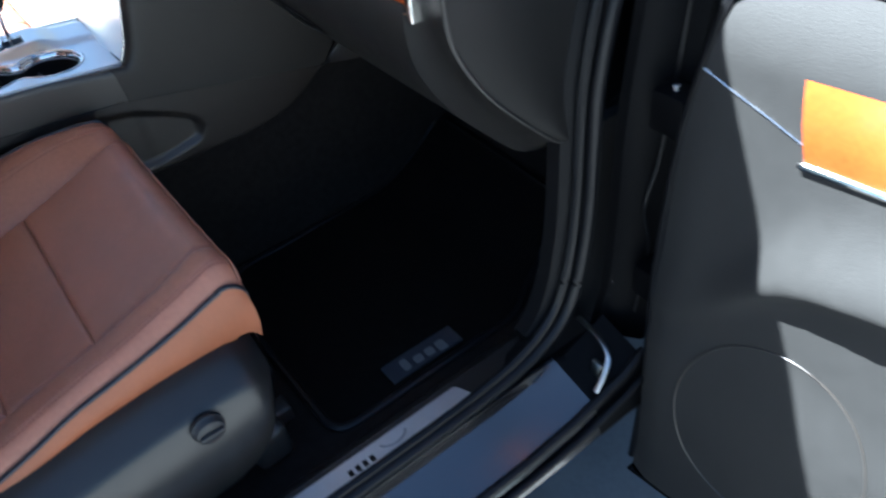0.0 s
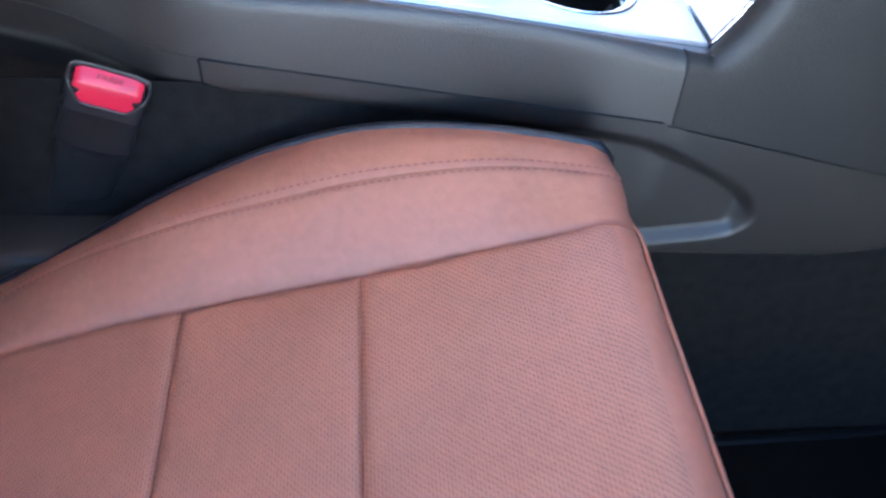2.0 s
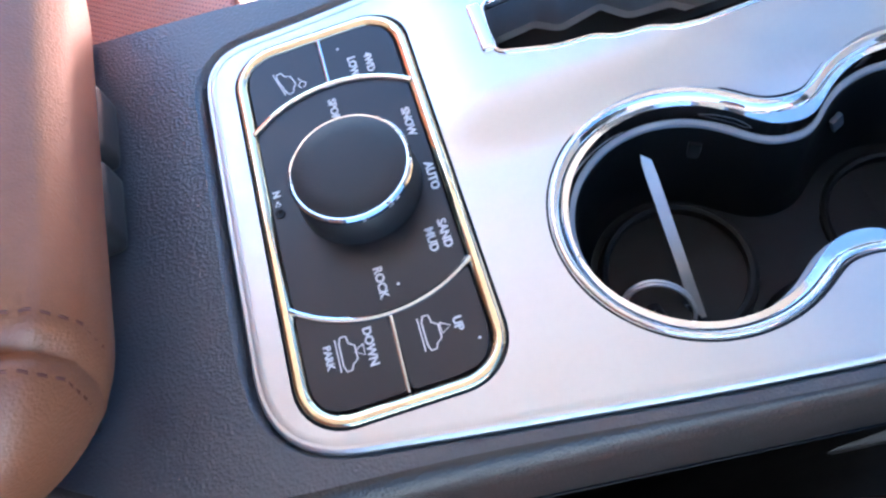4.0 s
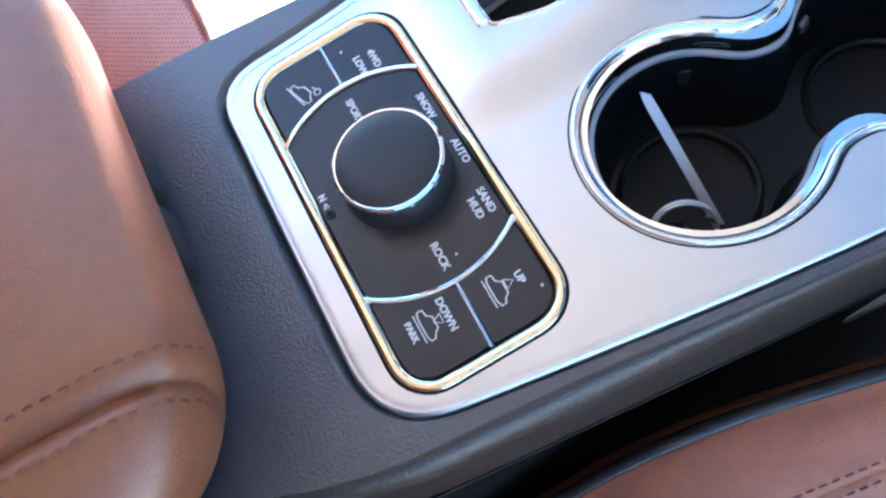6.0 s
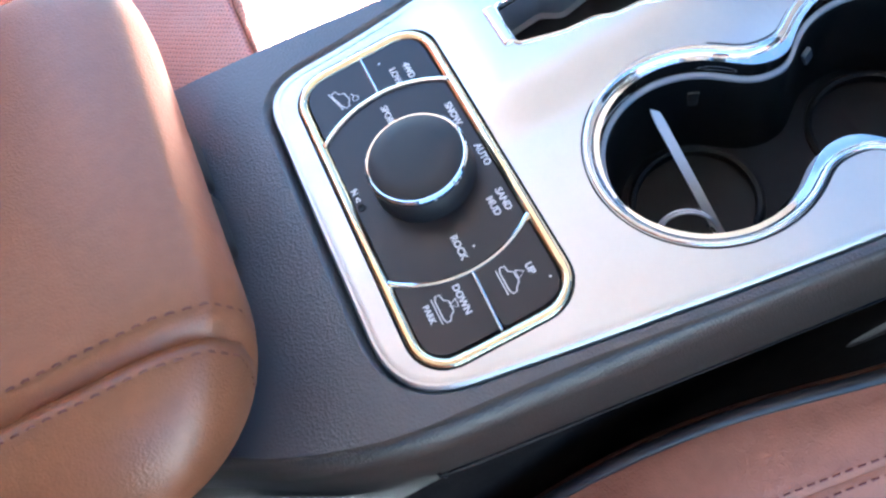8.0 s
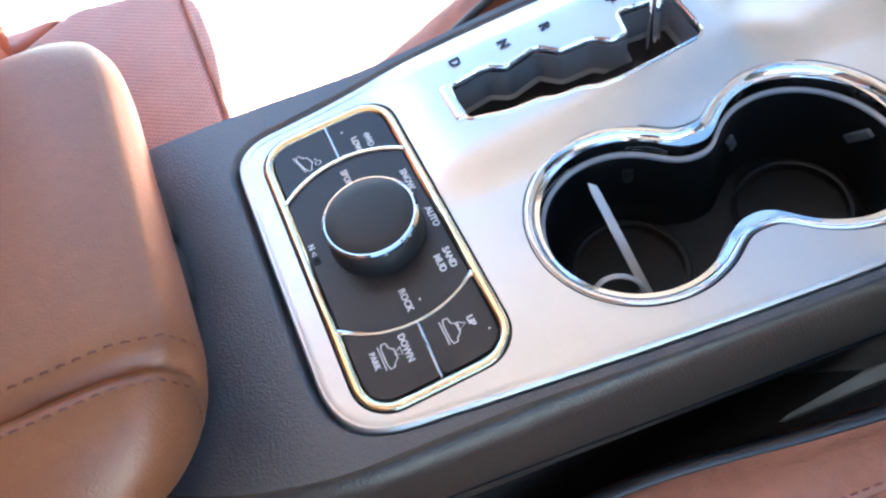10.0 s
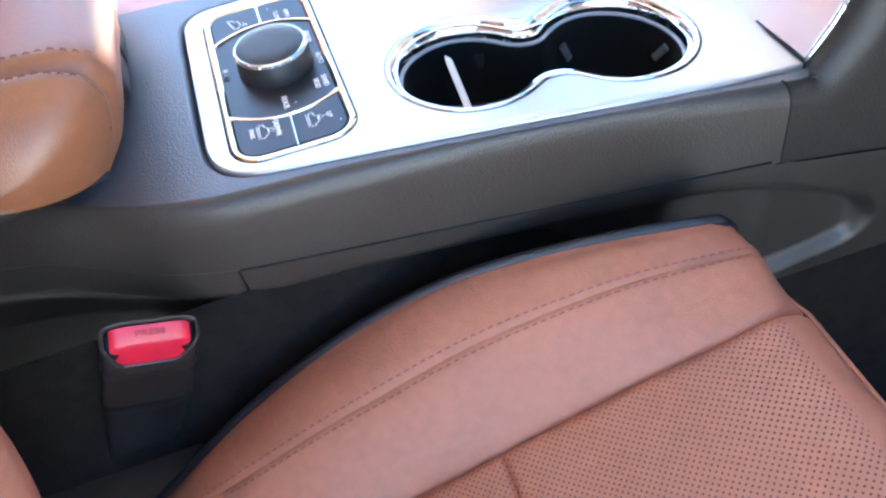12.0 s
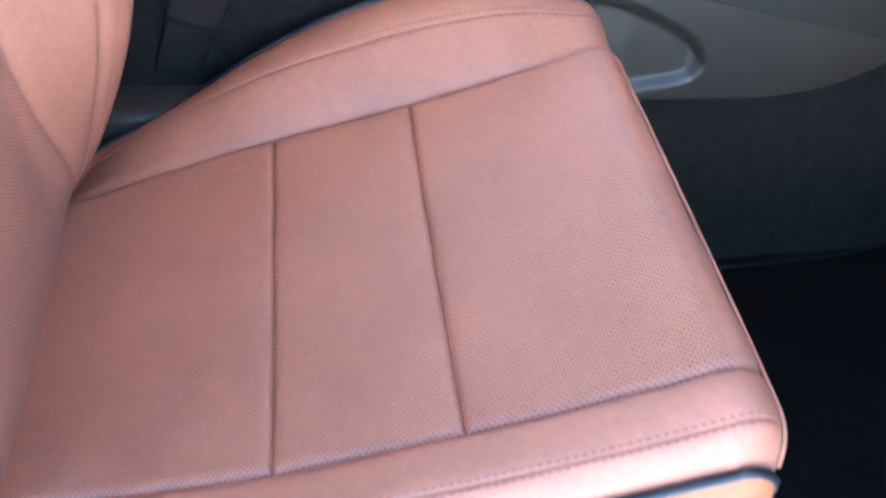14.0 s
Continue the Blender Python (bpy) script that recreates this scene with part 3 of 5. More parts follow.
def sill_plate():
    plate_thing = thing("sill_plate", (0.3, -0.83, 0.353), "brushed steel sill tread plate with etched mark", "sill plate")
    rim = rounded([(-0.35, -0.858), (0.548, -0.858), (0.568, -0.842), (0.552, -0.805), (-0.35, -0.805)], 0.008)
    part("plate", plate(rim, [], lambda x, y: 0.3565, 0.004, 0.1), tread_mat, plate_thing)
    part("arc", tube([(0.40 + 0.028 * math.cos(t), -0.815 - 0.018 * math.sin(t), 0.3575) for t in steps(0.2, 2.9, 12)], 0.0022, 6, flat=0.3), clear_lip, plate_thing)
    part("mark", join(*[block((0.300 + 0.015 * i, -0.838, 0.3562), (0.309 + 0.015 * i, -0.824, 0.3572), 0.0004, 1) for i in range(4)]), seal_mat, plate_thing)


sill_plate()

# ---- seats ----
RIM_IN = spline([(-0.32, -0.160), (-0.20, -0.119), (-0.10, -0.0985), (0.0, -0.0965), (0.08, -0.106), (0.16, -0.1255), (0.22, -0.139), (0.28, -0.151)])
RIM_IN_Z = spline([(-0.32, 0.575), (-0.20, 0.620), (-0.10, 0.677), (0.0, 0.729), (0.08, 0.759), (0.16, 0.776), (0.22, 0.777), (0.28, 0.763)])
STITCH_IN = spline([(-0.32, -0.178), (-0.20, -0.149), (-0.10, -0.153), (0.0, -0.1515), (0.07, -0.152), (0.15, -0.160), (0.20, -0.166), (0.26, -0.174)])
STITCH_IN_Z = spline([(-0.32, 0.567), (-0.20, 0.629), (-0.10, 0.684), (0.0, 0.721), (0.07, 0.743), (0.15, 0.764), (0.20, 0.771), (0.26, 0.770)])
SEAM_HALF = spline([(-0.32, 0.160), (-0.20, 0.185), (-0.083, 0.196), (0.065, 0.197), (0.16, 0.193), (0.25, 0.183)])
SEAM_Z = spline([(-0.32, 0.592), (-0.20, 0.6185), (-0.083, 0.647), (0.065, 0.690), (0.16, 0.7255), (0.25, 0.766)])
RIM_OUT_Z = spline([(-0.32, 0.560), (-0.20, 0.585), (-0.088, 0.617), (-0.007, 0.647), (0.08, 0.668), (0.171, 0.693), (0.25, 0.722), (0.29, 0.722)])
SEAT_Y = -0.403
SEAM_HALF_OUT = spline([(-0.32, 0.170), (-0.20, 0.185), (-0.083, 0.193), (0.065, 0.1955), (0.25, 0.2015)])
FRONT = 0.243


DISH = spline([(-0.32, 0.004), (-0.1, 0.010), (0.08, 0.008), (0.2, 0.000), (0.26, -0.004)])
BACK_X = spline([(-0.12, -0.315), (0.0, -0.305), (0.1, -0.300), (0.2, -0.295), (0.35, -0.287), (0.45, -0.30), (0.64, -0.37)])
BACK_HALF = spline([(-0.12, 0.20), (0.0, 0.225), (0.12, 0.252), (0.3, 0.262), (0.5, 0.258), (0.64, 0.235)])
BACK_RISE = spline([(-0.12, -0.05), (0.0, -0.012), (0.075, 0.038), (0.165, 0.078), (0.235, 0.097), (0.34, 0.105), (0.45, 0.095), (0.64, 0.02)])


LEAD = spline([(0, 0.012), (1, 0.006), (2, -0.003), (4, -0.007), (6, -0.002), (7, 0.016), (8, 0.028)])


BACK_SEAM = spline([(-0.12, 0.82), (0.0, 0.74), (0.07, 0.64), (0.14, 0.55), (0.22, 0.50), (0.35, 0.48), (0.64, 0.48)])


def cushion_row(x):
    """Places across the cushion at x, from the outer rim to the inner one: (y, z)."""
    half, wide = SEAM_HALF(x), SEAM_HALF_OUT(x)
    zs, zo = SEAM_Z(x), RIM_OUT_Z(x)
    return [(-0.662, zo), (-0.640, zo * 0.6 + zs * 0.4 + 0.012), (SEAT_Y - wide, zs), (SEAT_Y - wide * 0.5, zs - 0.010), (SEAT_Y, zs - 0.014),
            (SEAT_Y + half * 0.5, zs - 0.010), (SEAT_Y + half, zs), (STITCH_IN(x), STITCH_IN_Z(x)), (RIM_IN(x), RIM_IN_Z(x))]


def cushion_at(x, v):
    """v: 0 outer rim, 1 outer stitching, 2 outer seam, 3..5 insert, 6 inner seam, 7 inner stitching, 8 inner rim."""
    row = cushion_row(x)
    if 2 <= v <= 6:
        return Vector((x, SEAT_Y + (SEAM_HALF(x) if v > 4 else SEAM_HALF_OUT(x)) * (v - 4) / 2, SEAM_Z(x) - DISH(x) * (1 - ((v - 4) / 2) ** 2)))
    t, three = (v - 6, row[6:9]) if v > 6 else (2 - v, row[2::-1])
    a, b, c = (1 - t) * (2 - t) / 2, t * (2 - t), t * (t - 1) / 2
    puff = 0.003 * math.sin(math.pi * t / 2) ** 2
    return Vector((x, a * three[0][0] + b * three[1][0] + c * three[2][0], a * three[0][1] + b * three[1][1] + c * three[2][1] + puff))


def cushion_skin(u, v):
    """u in metres from the back; past FRONT it rolls over the front edge."""
    lead = LEAD(v) * max(0.0, min(1.0, (u - FRONT + 0.09) / 0.09)) ** 2
    if u <= FRONT:
        return cushion_at(u, v) + Vector((lead, 0, 0))
    p = cushion_at(FRONT, v) + Vector((lead, 0, 0))
    q = cushion_at(FRONT - 0.02, v)
    a0 = math.atan2(p.z - q.z, 0.02)
    r = 0.0325 - 0.006 * max(0.0, v - 6.0)
    s = u - FRONT
    a = min(s / r, a0 + radians(84))
    x = p.x + r * (math.sin(a0) - math.sin(a0 - a))
    z = p.z + r * (math.cos(a0 - a) - math.cos(a0))
    rest = max(0.0, s - r * (a0 + radians(84)))
    tuck = 0.10 * (abs(v - 4) / 4) ** 4 * 0.12
    return Vector((x - tuck - rest * 0.06, p.y, z - rest))


def cushion_piece(u0, u1, v0, v1, seams, coarse=0.012, depth=0.0062):
    """A leather panel whose sewn edges (seams: back, front, low, high) dip into the seam."""
    us = tight(u0, u1, coarse)
    width = 0.09 * (v1 - v0) if v0 in (2,) else 0.045 * (v1 - v0)
    ts = [t / width for t in tight(0, width, coarse)]
    vs = [v0 + (v1 - v0) * t for t in ts]

    def f(u, v):
        p = cushion_skin(u, v)
        away = (u - u0, u1 - u, (v - v0) / (v1 - v0) * width, (v1 - v) / (v1 - v0) * width)
        dip = max([k * depth * math.exp(-(d / (0.0030 if k > 0.5 else 0.0022)) ** 1.1) for k, d in zip(seams, away) if k] + [0.0])
        p.z += -dip + 0.0012 * noise.noise(Vector((u * 16, v * 3.1, 4.0)))
        return p
    return sheet(f, us, vs)


def stitches(points, length=0.0036, gap=0.0030, radius=0.0007):
    """Rows of thread along a line."""
    pts = [Vector(p) for p in points]
    many = bmesh.new()
    total = [0.0]
    for a, b in zip(pts, pts[1:]):
        total.append(total[-1] + (b - a).length)

    def place(s):
        i = max(k for k in range(len(total) - 1) if total[k] <= s)
        return pts[i].lerp(pts[i + 1], (s - total[i]) / max(1e-9, total[i + 1] - total[i]))
    s = 0.0
    while s + length < total[-1]:
        a, b = place(s), place(s + length)
        way = (b - a).normalized()
        side = way.cross(Vector((0, 0, 1))).normalized() * radius
        up = Vector((0, 0, radius * 1.2))
        quads = [[many.verts.new(p + o) for o in (side, up, -side)] for p in (a - up * 0.4, (a + b) / 2 + up * 0.5, b - up * 0.4)]
        for q, r in zip(quads, quads[1:]):
            many.faces.new((q[0], r[0], r[1], q[1]))
            many.faces.new((q[1], r[1], r[2], q[2]))
        s += length + gap
    return many


def car_seat(name, mirror, label):
    """A leather front seat: modelled on the passenger's side; mirror turns it over the car's middle line."""
    seat = thing(name, (0.0, SEAT_Y if not mirror else 2 * MID - SEAT_Y, 0.30), label, "car seat", "front seats")

    def put(piece, bm, mat, parent=seat, note="", sharp=60):
        if mirror:
            bmesh.ops.transform(bm, matrix=Matrix.Translation((0, 2 * MID, 0.05)) @ Matrix.Diagonal((1, -1, 1, 1)), verts=bm.verts)
        return part(piece, bm, mat, parent, note, sharp)
    end = FRONT + (0.085 if mirror else 0.20)
    welt = FRONT + 0.050
    holed = leather_wide if mirror else leather_holes
    base = put("cushion", cushion_piece(-0.32, -0.083, 2, 6, (0, 1, 1, 1)), holed, note="perforated tan leather cushion centre")
    put("cushion_panel", cushion_piece(-0.083, 0.066, 2, 6, (1, 1, 1, 1)), holed, base)
    put("cushion_panel", cushion_piece(0.066, FRONT + 0.016, 2, 6, (1, 0, 1, 1)), holed, base)
    put("cushion_front", cushion_piece(FRONT + 0.016, welt, 2, 6, (0, 1, 1, 1)), leather, base)
    put("welt", tube([cushion_skin(welt, v) + Vector((0.0010, 0, 0.0004)) for v in steps(0.2, 7.8, 60)], 0.0017, 8), leather, note="sewn leather welt")
    put("front_panel", cushion_piece(welt, end, 0, 8, (1, 0, 0, 0), 0.02), leather)
    put("inner_bolster", cushion_piece(-0.32, welt, 6, 7, (0, 1, 1, 0.25)), leather, note="smooth tan leather bolster with double stitching")
    put("inner_bolster_top", cushion_piece(-0.32, welt, 7, 8, (0, 1, 0.35, 0)), leather)
    put("outer_bolster", cushion_piece(-0.32, welt, 1, 2, (0, 1, 0.18, 1)), leather, note="smooth tan leather bolster with double stitching")
    put("outer_bolster_top", cushion_piece(-0.32, welt, 0, 1, (0, 1, 0, 0.18)), leather)
    # double rows of stitching either side of the bolster seams
    for v, side in ((7, 0.088), (7, -0.085), (1, 0.085), (1, -0.11)):
        row = [cushion_skin(u, v + side) + Vector((0, 0, 0.0006 + 0.0012 * noise.noise(Vector((u * 16, (v + side) * 3.1, 4.0))))) for u in steps(-0.31, welt - 0.01, 60)]
        tagged(put("stitching", stitches(row, 0.0040, 0.0026, 0.0006), thread, note="rows of maroon thread"), kind="stuff")
    # piping round both rims and over the front corners
    for v, dy in ((8, 0.004), (0, -0.004)):
        line = [cushion_skin(u, v) + Vector((0, dy, -0.001)) for u in steps(-0.32, FRONT + 0.085, 50)]
        put("piping", tube(line, 0.0042, 8), piping_mat, note="black piping")

    # leather side strips below the piping
    def strip(v, out, drop):
        def f(u, t):
            p = cushion_skin(u, v)
            fall = drop(min(u, FRONT)) * t
            return Vector((p.x + 0.004 * math.sin(math.pi * t), p.y + out * math.sin(math.pi * min(1, 0.15 + 0.75 * t)) + out * 0.1, p.z - fall))
        return sheet(f, steps(-0.32, FRONT + 0.055, 40), steps(0, 1, 8))
    put("side_panel", strip(0, -0.012, spline([(-0.32, 0.03), (-0.088, 0.040), (0.08, 0.062), (0.2, 0.095), (0.29, 0.115)])), side_vinyl, note="tan leather side panel")
    put("side_panel", strip(8, 0.0155, lambda x: 0.12), side_vinyl, note="tan leather side panel")
    put("seat_base", block((-0.34, SEAT_Y - 0.235, 0.36), (0.235, SEAT_Y + 0.235, 0.535), 0.03), plastic_deep, note="black seat base")

    # moulded shield on the outer side with the lumbar knob
    def shield(u, v):
        x = u
        top = spline([(-0.36, 0.560), (-0.1, 0.585), (0.08, 0.608), (0.18, 0.612), (0.235, 0.605), (0.27, 0.585)])(x)
        low = spline([(-0.36, 0.36), (0.1, 0.37), (0.18, 0.385), (0.235, 0.44), (0.272, 0.53)])(x)
        ring = [(-0.640, top + 0.014), (-0.668, top + 0.013), (-0.700, top + 0.000), (-0.730, top - 0.021), (-0.740, top - 0.034),
                (-0.746, (top + low) / 2), (-0.738, low + 0.02), (-0.725, low), (-0.66, low)]
        y, z = ring[v]
        cut = max(0.0, (x - 0.225) / 0.05)
        return Vector((x, y + cut * cut * 0.045, z))
    shell = put("shield", sheet(shield, steps(-0.36, 0.272, 40), range(9)), shield_mat, note="dark moulded seat side shield", sharp=50)
    dial = lathe([(0.014, 0.0), (0.026, 0.001), (0.027, 0.008), (0.024, 0.010), (0.023, 0.018), (0.021, 0.020), (0.006, 0.0205)], (0, 0, 0), 28)
    grip = block((-0.019, -0.004, 0.018), (0.019, 0.004, 0.027), 0.002)
    turned = pose(0.141, -0.742, 0.562, 90, 0, 0)
    both = join(dial, grip)
    bmesh.ops.transform(both, matrix=turned, verts=both.verts)
    put("lumbar_knob", both, rubber, shell, "round black adjuster knob")
    put("front_cap", block((0.19, -0.70, 0.31), (0.262, -0.655, 0.40), 0.018), plastic_plain, shell)
    for y in (-0.60, -0.22):
        put("seat_rail", block((-0.42, y - 0.02, 0.295), (0.30, y + 0.02, 0.335), 0.006), plastic_plain, note="dark floor rail")

    # backrest
    def back(u, v):
        # u: height above the cushion, v: -1 outer .. 1 inner
        z = 0.575 + u
        lean = BACK_X(u)
        half = BACK_HALF(u)
        w = abs(v)
        k = max(0.0, min(1.0, (w - 0.42) / 0.40))
        rise = BACK_RISE(u) * (1.0 if v > 0 else 0.32) * k * k * (3 - 2 * k) - max(0.0, w - 0.84) ** 1.6 * 1.5
        groove = 0.006 * math.exp(-((w - BACK_SEAM(u)) / 0.022) ** 2) + 0.0045 * math.exp(-((w - 0.70) / 0.012) ** 2)
        return Vector((lean + rise - groove, SEAT_Y + v * half, z))
    us = steps(-0.11, 0.62, 44)
    put("backrest", sheet(lambda u, t: back(u, t * BACK_SEAM(u)), us, steps(-1, 1, 60)), leather_back, note="perforated tan leather backrest")
    for s in (1, -1):
        put("back_bolster", sheet(lambda u, t: back(u, s * (BACK_SEAM(u) + (1 - BACK_SEAM(u)) * t)), us, steps(0, 1, 70)), leather, note="tan leather backrest bolster")
        for off in (0.673, 0.727):
            row = [back(u, s * off) + Vector((0.0024, 0, 0)) for u in steps(0.03, 0.55, 60)]
            tagged(put("stitching", stitches(row, 0.0044, 0.0026, 0.0014), thread_pale, note="pale thread"), kind="stuff")

        def flank(u, v):
            p = back(u, s)
            return Vector((p.x - 0.16 * v, p.y + s * 0.012 * math.sin(math.pi * v), p.z))
        put("back_side", sheet(flank, us, steps(0, 1, 6)), leather)
    put("back_shell", sheet(lambda u, v: back(u, v) + Vector((-0.15 - 0.02 * (1 - v * v), 0, 0)), us, steps(-1, 1, 10)), plastic_plain)
    put("back_top", sheet(lambda u, v: back(0.62, v).lerp(back(0.62, v) + Vector((-0.15, 0, 0)), u) + Vector((0, 0, 0.03 * math.sin(math.pi * u))), steps(0, 1, 6), steps(-1, 1, 12)), leather)
    return seat


car_seat("passenger_seat", False, "tan leather front passenger seat with perforated centre and black piping")
car_seat("driver_seat", True, "tan leather driver's seat with perforated centre, partly in sun")

# ---- centre console ----
PANEL = 0.860


def panel_z(x, y=0.0):
    mound = 0.0
    # raised ground round the shift gate
    def ease(k):
        k = max(0.0, min(1.0, k))
        return k * k * (3 - 2 * k)
    if x > 0.03:
        mound = (0.0062 + 0.235 * max(0.0, x - 0.02) ** 2 * ease((0.30 - x) / 0.06)) * ease((y - 0.052) / 0.036) * ease((x - 0.028) / 0.040) * ease((0.186 - y) / 0.03)
    return PANEL - 0.235 * max(0.0, x - 0.02) ** 2 + mound


def flat_z(x, y=0.0):
    return PANEL - 0.235 * max(0.0, x - 0.02) ** 2


def eight(r, waist=0.0310):
    """The outline of the paired cup wells, grown by r."""
    (ax, ay), (bx, by) = CUP_A, CUP_B
    pts = []
    ra, rb = CUP_R + r, CUP_R + 0.003 + r
    way = math.atan2(by - ay, bx - ax)
    open_a = radians(40)
    for i in range(41):
        t = way + open_a + (math.tau - 2 * open_a) * i / 40
        pts.append((ax + ra * math.cos(t), ay + ra * math.sin(t)))
    low = []
    mx, my = (ax + bx) / 2, (ay + by) / 2
    nx, ny = -math.sin(way), math.cos(way)
    tx, ty = math.cos(way), math.sin(way)
    for s in (-1, 0, 1):
        low.append((mx + tx * s * 0.008 - nx * (waist + r), my + ty * s * 0.008 - ny * (waist + r)))
    pts += low
    for i in range(41):
        t = way + math.pi + open_a + (math.tau - 2 * open_a) * i / 40
        pts.append((bx + rb * math.cos(t), by + rb * math.sin(t)))
    pts += [(mx + tx * s * 0.008 + nx * (waist + r), my + ty * s * 0.008 + ny * (waist + r)) for s in (1, 0, -1)]
    return smooth_loop(pts, 2)


def smooth_loop(pts, times):
    pts = dense(pts, 0.003)
    for _ in range(times * 4):
        n = len(pts)
        pts = [((pts[i - 1][0] + 2 * pts[i][0] + pts[(i + 1) % n][0]) / 4, (pts[i - 1][1] + 2 * pts[i][1] + pts[(i + 1) % n][1]) / 4) for i in range(n)]
    return pts


CUP_A, CUP_B, CUP_R = (0.1325, 0.0060), (0.2465, 0.0005), 0.0550
WAIST = 0.0345
GATE = [(0.0825, 0.1350), (0.0810, 0.1070), (0.1060, 0.0995), (0.1240, 0.0985), (0.1330, 0.0940), (0.1480, 0.0930), (0.1580, 0.0885), (0.1700, 0.0870), (0.2260, 0.0895), (0.2300, 0.0930),
        (0.2320, 0.1290), (0.1985, 0.1330), (0.1945, 0.1140), (0.1830, 0.1130), (0.1730, 0.1225), (0.1520, 0.1235), (0.1410, 0.1355), (0.1180, 0.1300), (0.1070, 0.1380)]
OUTLINE = rounded([(-0.0595, -0.0435), (0.03, -0.0575), (0.12, -0.0700), (0.22, -0.0790), (0.30, -0.0815), (0.3555, -0.0770), (0.3545, 0.196), (0.075, 0.1790), (0.0, 0.1708), (-0.0595, 0.1690), (-0.0600, 0.07)],
                  [0.036, 0.03, 0.04, 0.04, 0.03, 0.002, 0.002, 0.03, 0.03, 0.034, 0.01], 8)


def side_y(x):
    return -0.066 - 0.085 * (x + 0.07) if x < 0.36 else -0.1025 - 0.01 * (x - 0.36)


def seam_z(x):
    return 0.796 - 0.0725 * (x + 0.067) if x < 0.336 else 0.7668 - 0.22 * (x - 0.336)


HOLLOW_TOP = spline([(-0.30, 0.792), (-0.20, 0.783), (-0.066, 0.770), (0.04, 0.768), (0.12, 0.764), (0.2, 0.759), (0.281, 0.753), (0.333, 0.745), (0.385, 0.723), (0.436, 0.693), (0.462, 0.665), (0.472, 0.645)])
HOLLOW_LOW = spline([(-0.30, 0.55), (0.10, 0.590), (0.2, 0.592), (0.354, 0.596), (0.40, 0.602), (0.45, 0.614), (0.466, 0.632), (0.472, 0.645)])
# the upper edge of the deck, and how far the side draws in beside the armrest
DECK_EDGE = spline([(-0.50, -0.0565), (-0.12, -0.0565), (-0.06, -0.058), (0.0, -0.0625), (0.03, -0.0655), (0.12, -0.0770), (0.22, -0.0860), (0.30, -0.0890), (0.37, -0.0925)])
FAR_EDGE = spline([(-0.50, 0.2085), (-0.20, 0.2085), (-0.12, 0.2065), (-0.05, 0.2015), (0.0, 0.1955), (0.03, 0.1915), (0.06, 0.1905), (0.10, 0.1925), (0.16, 0.197), (0.25, 0.202), (0.37, 0.2085), (0.80, 0.2085)])
DRAWN_IN = spline([(-0.50, 0.075), (-0.30, 0.072), (-0.20, 0.056), (-0.16, 0.038), (-0.12, 0.0165), (-0.08, 0.004), (-0.05, 0.0), (0.0, 0.0), (0.1, 0.0)])


def drawn(x):
    return max(0.0, DRAWN_IN(x)) if x < -0.04 else 0.0


